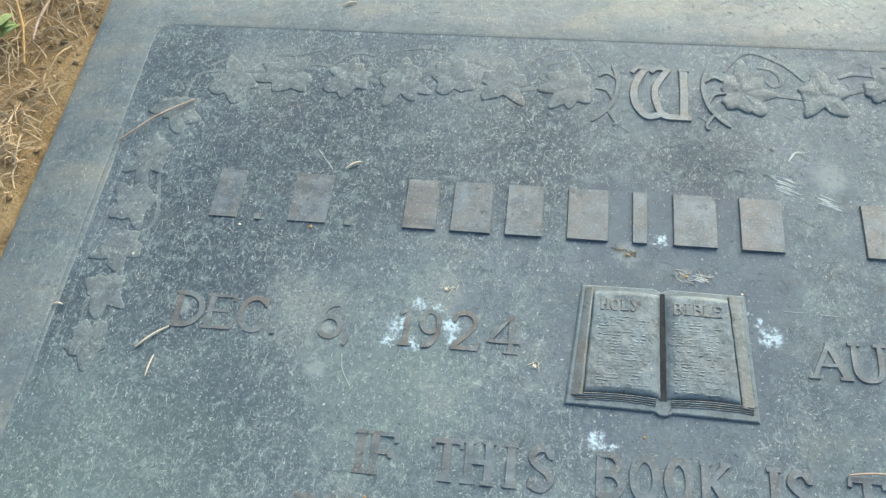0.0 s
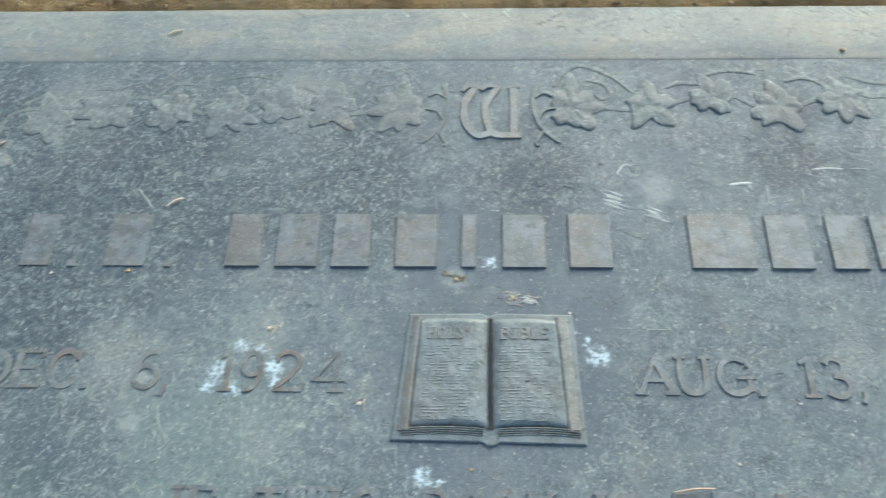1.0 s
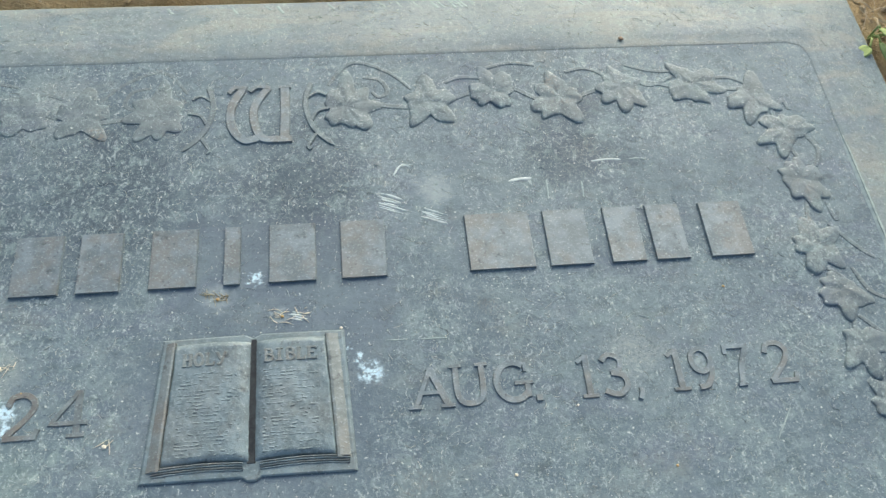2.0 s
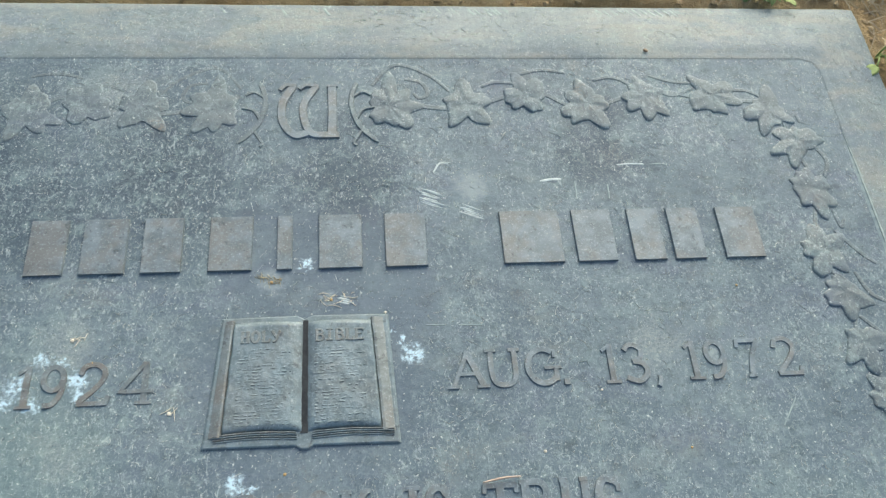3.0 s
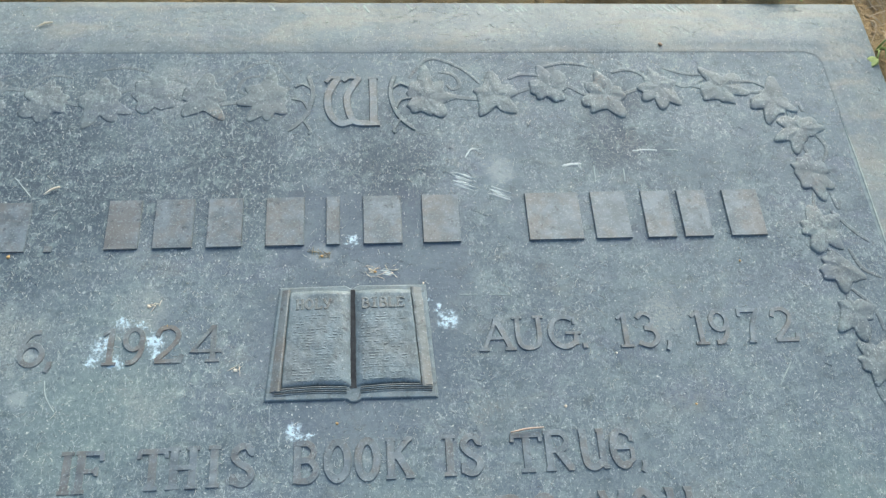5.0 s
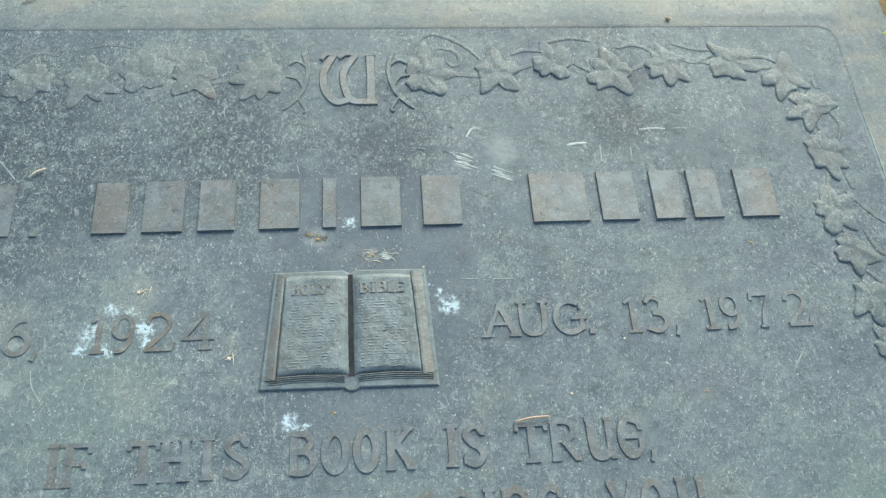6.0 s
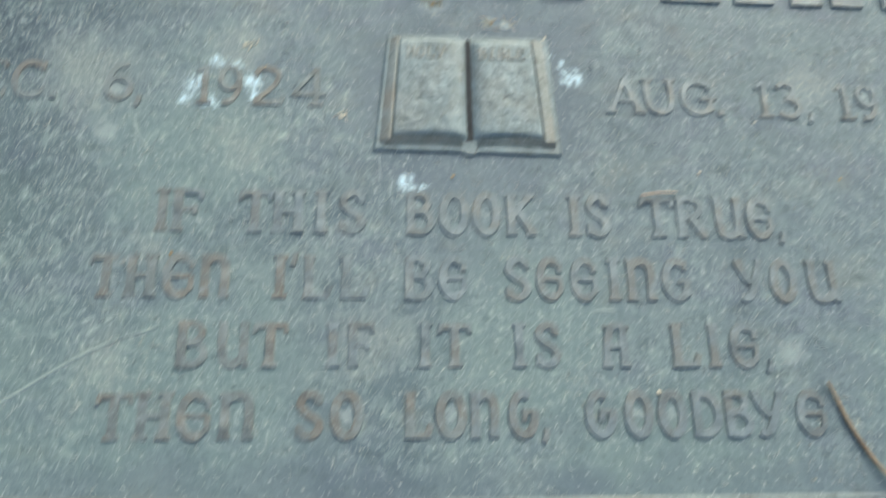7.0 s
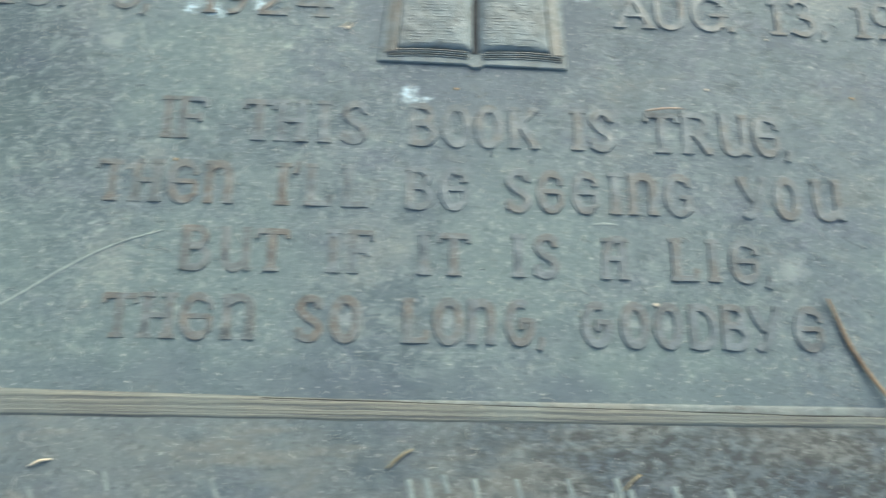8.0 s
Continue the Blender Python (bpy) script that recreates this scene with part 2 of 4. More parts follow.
def plain(name, a, c, scale, rough=0.75, relief=0.0, metal=0.0, island=False):
    m, nt, b = material(name, rough, metal, 0.35)
    p = coords(nt)
    n = noise_tex(nt, p, scale, 4.0, 0.6).outputs["Fac"]
    col = mix(nt, ramp(nt, n, 0.35, 0.65), a, c)
    if island:
        g = nt.nodes.new("ShaderNodeNewGeometry").outputs["Random Per Island"]
        col = mix(nt, ramp(nt, g, 0.0, 1.0, 0.0, 0.7), col, tuple(v * 0.55 for v in a))
    link(nt, col, b.inputs["Base Color"])
    if relief:
        bump(nt, b, n, 0.6, relief)
    return m


def soil_mat():
    m, nt, b = material("soil", 0.92, 0.0, 0.2)
    p = coords(nt)
    big = noise_tex(nt, p, 14, 4.0).outputs["Fac"]
    mid = noise_tex(nt, p, 110, 5.0, 0.7).outputs["Fac"]
    fine = noise_tex(nt, p, 700, 4.0, 0.7).outputs["Fac"]
    col = mix(nt, ramp(nt, big, 0.35, 0.65), (0.330, 0.225, 0.105), (0.455, 0.335, 0.170))
    col = mix(nt, ramp(nt, mid, 0.5, 0.7, 0.0, 0.8), col, (0.54, 0.42, 0.24))
    col = mix(nt, ramp(nt, mid, 0.45, 0.30, 0.0, 0.8), col, (0.19, 0.128, 0.070))
    col = mix(nt, ramp(nt, fine, 0.58, 0.72, 0.0, 0.6), col, (0.56, 0.46, 0.31))
    link(nt, col, b.inputs["Base Color"])
    h = math_node(nt, "ADD", mid, math_node(nt, "MULTIPLY", fine, 0.5))
    bump(nt, b, h, 1.0, 0.0035)
    return m


def leaf_mat():
    m, nt, b = material("green_leaf", 0.7, 0.0, 0.25)
    p = coords(nt)
    n = noise_tex(nt, p, 160, 4.0).outputs["Fac"]
    r = nt.nodes.new("ShaderNodeObjectInfo").outputs["Random"]
    col = mix(nt, ramp(nt, n, 0.35, 0.65), (0.20, 0.28, 0.09), (0.33, 0.41, 0.17))
    col = mix(nt, ramp(nt, r, 0.3, 1.0, 0.0, 0.6), col, (0.36, 0.40, 0.14))
    link(nt, col, b.inputs["Base Color"])
    bump(nt, b, n, 0.4, 0.001)
    return m


def banded_dirt():
    m, nt, b = material("banded_dirt", 0.8, 0.0, 0.3)
    p = coords(nt)
    mp = nt.nodes.new("ShaderNodeMapping")
    mp.inputs["Scale"].default_value = (9.0, 1000.0, 1.0)
    link(nt, roughened(nt, p, 60, 0.0016), mp.inputs["Vector"])
    bands = noise_tex(nt, mp.outputs[0], 1.0, 3.0, 0.6).outputs["Fac"]
    fine = noise_tex(nt, p, 1100, 4.0, 0.7).outputs["Fac"]
    col = mix(nt, ramp(nt, bands, 0.38, 0.62), (0.135, 0.152, 0.148), (0.240, 0.256, 0.220))
    col = mix(nt, ramp(nt, noise_tex(nt, p, 14, 3.0).outputs["Fac"], 0.42, 0.62, 0.0, 0.6), col, (0.22, 0.262, 0.245))
    col = mix(nt, ramp(nt, fine, 0.55, 0.68, 0.0, 0.6), col, (0.40, 0.40, 0.30))
    link(nt, col, b.inputs["Base Color"])
    bump(nt, b, math_node(nt, "ADD", bands, math_node(nt, "MULTIPLY", fine, 0.4)), 0.7, 0.0008)
    return m


FIELD = patina("weathered_bronze_patina")
RIM = patina("weathered_bronze_rim", stains=False, dusty=0.62, film=0.5, worn_low=0.3)
NAMEBAR = letter_bronze("name_bar_bronze", (0.122, 0.154, 0.166), (0.185, 0.170, 0.142), 0.55)
FAINT = letter_bronze("worn_bronze", (0.130, 0.164, 0.176), (0.180, 0.170, 0.146), 0.65)
BROWNED = letter_bronze("browned_bronze", (0.135, 0.160, 0.160), (0.190, 0.158, 0.124), 0.7)
VINE = patina("vine_bronze", stains=False, dusty=0.85, film=0.12, base=((0.100, 0.132, 0.148), (0.150, 0.180, 0.184)), worn_low=0.2, residue=0.9)
BOOK = letter_bronze("book_bronze", (0.128, 0.172, 0.182), (0.170, 0.172, 0.152), 0.4)
BOOK_EDGE = letter_bronze("book_edge_bronze", (0.150, 0.172, 0.164), (0.205, 0.175, 0.140), 0.6)
# near-black that carries the shade of the book's gutter and the near crevice
RECESS_SHADE = plain("recess_shade", (0.012, 0.015, 0.018), (0.035, 0.04, 0.042), 240, 0.75, 0.0005)
BAND = banded_dirt()
SCRATCH = plain("scratched_bright", (0.62, 0.68, 0.64), (0.46, 0.53, 0.51), 300, 0.6)
# dull pale of the scrapes, and of the right bead's painted highlight
SCRAPE_EDGE_LIGHT = plain("scraped_dull_edge_light", (0.36, 0.43, 0.40), (0.25, 0.31, 0.30), 220, 0.7)
LINT = plain("pale_lint", (0.58, 0.63, 0.58), (0.52, 0.52, 0.43), 30, 0.8, 0.0, 0.0, True)
SOIL = soil_mat()
STRAW = plain("dry_straw", (0.72, 0.58, 0.37), (0.54, 0.41, 0.23), 26, 0.75, 0.0, 0.0, True)
NEEDLE = plain("dry_pine_needle", (0.46, 0.33, 0.24), (0.60, 0.49, 0.38), 120, 0.6, 0.0003)
STALK = plain("brown_stalk", (0.25, 0.17, 0.105), (0.38, 0.28, 0.18), 160, 0.7, 0.0004)
CHAFF = plain("pale_chaff", (0.78, 0.72, 0.58), (0.66, 0.58, 0.42), 200, 0.8, 0.0003)
OLD_STRAW = plain("weathered_straw", (0.36, 0.33, 0.22), (0.28, 0.23, 0.13), 220, 0.8, 0.0003)
ORANGE = plain("orange_chaff", (0.52, 0.36, 0.14), (0.42, 0.27, 0.12), 300, 0.8, 0.0003)
PEBBLE = plain("earth_crumb", (0.46, 0.34, 0.18), (0.32, 0.22, 0.115), 60, 0.9, 0.0008, 0.0, True)
CONCRETE = plain("concrete_bed", (0.30, 0.29, 0.26), (0.22, 0.21, 0.19), 60, 0.9, 0.001)
LEAF = leaf_mat()


# ---- mesh helpers ----
def part(name, bm, mat, parent=None, label="", smooth=False):
    bmesh.ops.recalc_face_normals(bm, faces=bm.faces)
    me = bpy.data.meshes.new(name)
    bm.to_mesh(me)
    bm.free()
    if smooth:
        for f in me.polygons:
            f.use_smooth = True
    me.materials.append(mat)
    ob = new(name, me)
    if parent is not None:
        ob.parent = parent
    if label:
        tagged(ob, label)
    return ob


def thing(name, at, label, category, group="", kind=""):
    ob = new(name)
    ob.location = at
    ob.empty_display_size = 0.02
    return tagged(ob, label, category, group, kind)


def set_under(parent, kids):
    """Parts built in world coordinates keep their places under a moved base."""
    bpy.context.view_layer.update()
    for k in kids:
        k.parent = parent
        k.matrix_parent_inverse = parent.matrix_world.inverted()


def sweep(bm, pts, width, z0, height, slope=0.25, z_at=None):
    """A raised stroke along pts (x, y): flat top, sloping sides. width: one number or one per point."""
    n = len(pts)
    ws = width if isinstance(width, (list, tuple)) else [width] * n
    closed = (Vector(pts[0]) - Vector(pts[-1])).length < 1e-7 and n > 3
    if closed:
        pts, ws = pts[:-1], ws[:-1]
        n -= 1
    rows = []
    for i in range(n):
        p = Vector(pts[i])
        a = Vector(pts[i - 1]) if (i or closed) else None
        c = Vector(pts[(i + 1) % n]) if (i < n - 1 or closed) else None
        d1 = (p - a).normalized() if a is not None else None
        d2 = (c - p).normalized() if c is not None else None
        if d1 is None:
            d = d2
        elif d2 is None:
            d = d1
        else:
            d = (d1 + d2)
            d = d.normalized() if d.length > 1e-6 else d1
        nrm = Vector((-d.y, d.x))
        k = 1.0
        if d1 is not None and d2 is not None:
            k = min(1.5, 1.0 / max(0.5, abs(nrm.dot(Vector((-d1.y, d1.x))))))
        w = ws[i] / 2 * k
        s = slope * height
        zz = z0 + (z_at(p) if z_at else 0.0)
        rows.append([bm.verts.new((*(p + nrm * o), zz + z)) for o, z in ((-w - s, 0), (-w, height * 0.85), (-w + s * 0.6, height), (w - s * 0.6, height), (w, height * 0.85), (w + s, 0))])
    for i in range(n if closed else n - 1):
        r, q = rows[i], rows[(i + 1) % n]
        for j in range(5):
            bm.faces.new((r[j], q[j], q[j + 1], r[j + 1]))
    if not closed:
        bm.faces.new(rows[0])
        bm.faces.new(rows[-1])


def tube(bm, pts, radii, sides=5):
    """A round, tapering stalk through pts (x, y, z)."""
    rings = []
    pts = [Vector(p) for p in pts]
    for i, p in enumerate(pts):
        d = (pts[min(i + 1, len(pts) - 1)] - pts[max(i - 1, 0)]).normalized()
        a = d.orthogonal().normalized() if abs(d.z) > 0.9 else d.cross(Vector((0, 0, 1))).normalized()
        b = d.cross(a)
        r = radii[i]
        rings.append([bm.verts.new(p + (a * math.cos(k * 2 * math.pi / sides) + b * math.sin(k * 2 * math.pi / sides)) * r) for k in range(sides)])
    for r, q in zip(rings, rings[1:]):
        for k in range(sides):
            bm.faces.new((r[k], q[k], q[(k + 1) % sides], r[(k + 1) % sides]))
    bm.faces.new(rings[0])
    bm.faces.new(rings[-1])


def arc(cx, cy, rx, ry, a0, a1, n=12):
    return [(cx + rx * math.cos(radians(a0 + (a1 - a0) * k / n)), cy + ry * math.sin(radians(a0 + (a1 - a0) * k / n))) for k in range(n + 1)]


def bez(p, n=10):
    """A smooth curve through the points p (Catmull-Rom)."""
    out = []
    for i in range(len(p) - 1):
        a, b, c, d = (Vector(p[max(i - 1, 0)]), Vector(p[i]), Vector(p[i + 1]), Vector(p[min(i + 2, len(p) - 1)]))
        for k in range(n):
            t = k / n
            out.append(tuple(0.5 * ((2 * b) + (c - a) * t + (2 * a - 5 * b + 4 * c - d) * t * t + (3 * b - a - 3 * c + d) * t ** 3)))
    out.append(tuple(p[-1]))
    return out


# ---- letter shapes, as strokes in a box of 1 x 1 ----
def serif(x, y, r=0.2):
    return ([(x - r, y), (x + r, y)], 0.55)


def stem(x, r=0.2):
    return [([(x, 0.0), (x, 1.0)], 1.0), serif(x, 0.03, r), serif(x, 0.97, r)]


def strokes(c):
    if c == "I":
        return stem(0.5, 0.36)
    if c == "T":
        return [([(0.5, 0.0), (0.5, 1.0)], 1.0), serif(0.5, 0.03, 0.24), ([(0.0, 0.93), (1.0, 0.93)], 0.7), ([(0.03, 0.97), (0.0, 0.76)], 0.5), ([(0.97, 0.97), (1.0, 0.76)], 0.5)]
    if c == "H":
        return stem(0.2) + stem(0.8) + [([(0.2, 0.5), (0.8, 0.5)], 0.6)]
    if c == "F":
        return stem(0.25) + [([(0.25, 0.95), (0.92, 0.95), (0.95, 0.76)], 0.6), ([(0.25, 0.52), (0.78, 0.52)], 0.6), ([(0.78, 0.62), (0.78, 0.40)], 0.5)]
    if c == "e":
        return stem(0.2) + [([(0.2, 0.95), (0.9, 0.95), (0.93, 0.8)], 0.6), ([(0.2, 0.52), (0.75, 0.52)], 0.6), ([(0.2, 0.04), (0.92, 0.04), (0.96, 0.22)], 0.6)]
    if c == "E":
        return [(arc(0.52, 0.5, 0.40, 0.46, 58, 302, 16), 0.95), ([(0.12, 0.5), (0.90, 0.5)], 0.6), ([(0.73, 0.89), (0.90, 0.80), (0.90, 0.66)], 0.6), ([(0.90, 0.5), (0.90, 0.2), (0.73, 0.1)], 0.6)]
    if c == "C":
        return [(arc(0.54, 0.5, 0.42, 0.46, 48, 312, 16), 0.95), ([(0.84, 0.72), (0.86, 0.96)], 0.5), ([(0.82, 0.15), (0.90, 0.3)], 0.5)]
    if c == "G":
        return [(arc(0.52, 0.5, 0.42, 0.46, 52, 330, 16), 0.95), ([(0.82, 0.72), (0.84, 0.94)], 0.5), ([(0.86, 0.10), (0.86, 0.44)], 0.8), ([(0.55, 0.45), (1.0, 0.45)], 0.55)]
    if c == "g":
        return [(arc(0.52, 0.5, 0.42, 0.46, 58, 372, 18), 0.95), ([(0.92, 0.56), (0.55, 0.56), (0.55, 0.34)], 0.6)]
    if c == "S":
        return [(bez([(0.86, 0.78), (0.68, 0.95), (0.34, 0.93), (0.16, 0.73), (0.40, 0.54), (0.72, 0.42), (0.86, 0.23), (0.62, 0.05), (0.30, 0.06), (0.12, 0.24)], 4), 0.9), ([(0.88, 0.96), (0.86, 0.72)], 0.5), ([(0.10, 0.03), (0.13, 0.29)], 0.5)]
    if c == "B":
        return stem(0.2, 0.15) + [(bez([(0.2, 0.96), (0.62, 0.95), (0.82, 0.76), (0.62, 0.55), (0.2, 0.53)], 4), 0.8), (bez([(0.2, 0.53), (0.68, 0.52), (0.92, 0.28), (0.68, 0.05), (0.2, 0.04)], 4), 0.85)]
    if c == "O":
        return [(arc(0.5, 0.5, 0.40, 0.46, 0, 360, 22), 1.0)]
    if c == "D":
        return stem(0.2, 0.15) + [(bez([(0.2, 0.96), (0.58, 0.93), (0.88, 0.70), (0.90, 0.32), (0.60, 0.07), (0.2, 0.04)], 4), 0.95)]
    if c == "K":
        return stem(0.2, 0.17) + [([(0.82, 0.96), (0.25, 0.48)], 0.7), ([(0.42, 0.60), (0.88, 0.03)], 1.0), serif(0.85, 0.03, 0.15), serif(0.8, 0.97, 0.15)]
    if c == "R":
        return stem(0.2, 0.17) + [(bez([(0.2, 0.96), (0.66, 0.95), (0.84, 0.75), (0.66, 0.53), (0.2, 0.50)], 4), 0.8), ([(0.48, 0.52), (0.92, 0.03)], 1.0), serif(0.90, 0.03, 0.10)]
    if c == "U":
        return [(bez([(0.18, 0.96), (0.17, 0.45), (0.25, 0.12), (0.50, 0.04), (0.78, 0.16)], 5), 1.0), ([(0.82, 0.97), (0.82, 0.03)], 0.95), serif(0.15, 0.97, 0.14), serif(0.80, 0.97, 0.14), serif(0.90, 0.03, 0.10)]
    if c == "u":
        return [(bez([(0.17, 0.96), (0.17, 0.36), (0.28, 0.10), (0.52, 0.04), (0.76, 0.12), (0.84, 0.38), (0.84, 0.96)], 4), 0.85), serif(0.17, 0.97, 0.16), serif(0.84, 0.97, 0.16)]
    if c == "N":
        return stem(0.2, 0.16) + [(bez([(0.2, 0.80), (0.48, 0.95), (0.78, 0.84), (0.84, 0.50), (0.80, 0.03)], 5), 1.0), serif(0.84, 0.03, 0.14)]
    if c == "L":
        return stem(0.25) + [([(0.25, 0.04), (0.86, 0.05), (0.95, 0.28)], 0.7)]
    if c == "Y":
        return [(bez([(0.12, 0.96), (0.30, 0.66), (0.52, 0.44)], 4), 1.0), (bez([(0.90, 0.96), (0.72, 0.60), (0.50, 0.16), (0.26, 0.02)], 4), 0.85), serif(0.12, 0.97, 0.14), serif(0.88, 0.97, 0.12), ([(0.18, 0.10), (0.34, 0.0)], 0.9)]
    if c == "A":
        return [(bez([(0.20, 0.03), (0.24, 0.60), (0.42, 0.93), (0.80, 0.93)], 5), 0.9), ([(0.76, 0.97), (0.76, 0.03)], 1.0), ([(0.22, 0.48), (0.76, 0.48)], 0.6), serif(0.2, 0.03, 0.16), serif(0.78, 0.03, 0.16), ([(0.10, 0.93), (0.95, 0.93)], 0.5)]
    if c == "a":
        return [([(0.12, 0.02), (0.52, 0.98)], 0.7), ([(0.48, 0.98), (0.88, 0.02)], 1.0), ([(0.26, 0.36), (0.74, 0.36)], 0.55), serif(0.12, 0.03, 0.14), serif(0.86, 0.03, 0.16)]
    if c == "1":
        return [([(0.55, 0.0), (0.55, 1.0)], 1.0), serif(0.55, 0.03, 0.36), ([(0.55, 0.97), (0.15, 0.82)], 0.6)]
    if c == "9":
        return [(arc(0.5, 0.68, 0.34, 0.28, 0, 360, 16), 0.85), (bez([(0.84, 0.68), (0.80, 0.34), (0.56, 0.08), (0.26, 0.04)], 4), 0.85)]
    if c == "6":
        return [(arc(0.5, 0.32, 0.36, 0.28, 0, 360, 16), 0.9), (bez([(0.14, 0.32), (0.20, 0.66), (0.44, 0.92), (0.74, 0.96)], 4), 0.85)]
    if c == "2":
        return [(bez([(0.12, 0.74), (0.24, 0.94), (0.58, 0.97), (0.80, 0.78), (0.66, 0.50), (0.12, 0.06)], 5), 0.85), ([(0.10, 0.05), (0.88, 0.05), (0.95, 0.22)], 0.75)]
    if c == "3":
        return [(bez([(0.15, 0.82), (0.40, 0.97), (0.76, 0.86), (0.72, 0.62), (0.42, 0.52)], 4), 0.85), (bez([(0.42, 0.53), (0.80, 0.46), (0.90, 0.22), (0.58, 0.02), (0.12, 0.12)], 4), 0.9)]
    if c == "4":
        return [([(0.70, 0.0), (0.70, 1.0)], 0.95), ([(0.68, 0.98), (0.06, 0.30), (0.96, 0.30)], 0.65), serif(0.70, 0.03, 0.22)]
    if c == "7":
        return [([(0.10, 0.78), (0.12, 0.95), (0.90, 0.95)], 0.7), (bez([(0.88, 0.95), (0.58, 0.50), (0.44, 0.02)], 4), 0.95), serif(0.44, 0.03, 0.14)]
    if c == ",":
        return [([(0.6, 0.9), (0.6, 0.45), (0.25, 0.0)], 1.0)]
    if c == "'":
        return [([(0.6, 1.0), (0.3, 0.0)], 1.0)]
    return [([(0.5, 0.1), (0.5, 0.9)], 1.3)]


def letter(parent, c, x, y, w, h, stroke, height, mat, z0=-0.0002, name="letter", lean=0.0, worn=0.0):
    """One raised character: centre x, foot y, width and height in metres; a worn one sinks here and there into its ground."""
    bm = bmesh.new()
    for k, (pts, thick) in enumerate(strokes(c)):
        place = [(x + (u - 0.5) * w + lean * v * h, y + v * h) for u, v in pts]
        if worn:
            fine_pts = []
            for a, b in zip(place, place[1:]):
                n = max(1, int(math.dist(a, b) / 0.0012))
                fine_pts += [(a[0] + (b[0] - a[0]) * i / n, a[1] + (b[1] - a[1]) * i / n) for i in range(n)]
            place = fine_pts + [place[-1]]
        sweep(bm, place, stroke * thick, z0, height - z0 + k * 0.00002, 0.16, (lambda p: worn * (noise.noise(Vector((p.x * 160, p.y * 160, 7.0))) - 0.12)) if worn else None)
    return part(name, bm, mat, parent)


# ---- the ground: one sheet to the horizon, sunk under the marker ----
X0, X1, Y0, Y1 = -0.2640, 0.2700, -0.1332, 0.1930        # the sunken field
RIMW = 0.0395
GROW = (0.001, 0.0018, 0.006, 0.006)                          # how much broader the left, right, near and far borders run
EX0, EX1, EY0, EY1 = X0 - RIMW - GROW[0], X1 + RIMW + GROW[1], Y0 - RIMW - GROW[2], Y1 + RIMW + GROW[3]


def soil_height(x, y):
    dx = max(EX0 - x, x - EX1, 0.0)
    dy = max(EY0 - y, y - EY1, 0.0)
    d = math.hypot(dx, dy)
    if d == 0.0:
        inner = min(x - EX0, EX1 - x, y - EY0, EY1 - y)
        return -0.012 - min(0.03, inner * 1.2)
    near = math.exp(-d / 0.5)
    z = -0.0090 + 0.004 * noise.noise(Vector((x * 9, y * 9, 0.3))) + 0.0032 * noise.noise(Vector((x * 40, y * 40, 1.7))) + 0.0018 * noise.noise(Vector((x * 120, y * 120, 4.1)))
    return z * near + (-0.012 + 0.03 * noise.noise(Vector((x * 0.8, y * 0.8, 9.0)))) * (1 - near)


def ground_lines(lo, hi, step):
    line = list(np.arange(lo, hi + step / 2, step))
    out, d = [], step
    while d < 600:
        d *= 1.45
        out.append(d)
    return [lo - v for v in reversed(out)] + line + [hi + v for v in out]


gx, gy = ground_lines(-0.48, 0.48, 0.0055), ground_lines(-0.34, 0.40, 0.0055)
verts = [(float(x), float(y), soil_height(float(x), float(y))) for y in gy for x in gx]
nx = len(gx)
faces = [(j * nx + i, j * nx + i + 1, (j + 1) * nx + i + 1, (j + 1) * nx + i) for j in range(len(gy) - 1) for i in range(nx - 1)]
gm = bpy.data.meshes.new("ground")
gm.from_pydata(verts, [], faces)
for f in gm.polygons:
    f.use_smooth = True
gm.materials.append(SOIL)
tagged(new("ground", gm), "brown trodden soil with dry thatch round the marker", "ground", kind="structure")


# ---- the grave marker ----
marker = thing("grave_marker", (0, 0, -0.04), "weathered blue-grey bronze grave marker set flush in bare soil", "grave marker")
PARTS = []


def mpart(name, bm, mat, label="", smooth=False):
    ob = part(name, bm, mat, None, label, smooth)
    PARTS.append(ob)
    return ob


# the field, gently uneven
bm = bmesh.new()
NXF, NYF = 120, 76
grid = []
for j in range(NYF + 1):
    row = []
    for i in range(NXF + 1):
        x, y = X0 - 0.001 + (X1 - X0 + 0.002) * i / NXF, Y0 - 0.001 + (Y1 - Y0 + 0.002) * j / NYF
        row.append(bm.verts.new((x, y, 0.00008 * noise.noise(Vector((x * 25, y * 25, 2.2))) - 0.00010)))
    grid.append(row)
for j in range(NYF):
    for i in range(NXF):
        bm.faces.new((grid[j][i], grid[j][i + 1], grid[j + 1][i + 1], grid[j + 1][i]))
panel = mpart("panel", bm, FIELD, "mottled blue-grey bronze field with chalky flecks", True)


def near_fall(y):
    """The near border falls away less than the others."""
    return 1 - 0.6 * max(0.0, min(1.0, (Y0 - y) / 0.012))


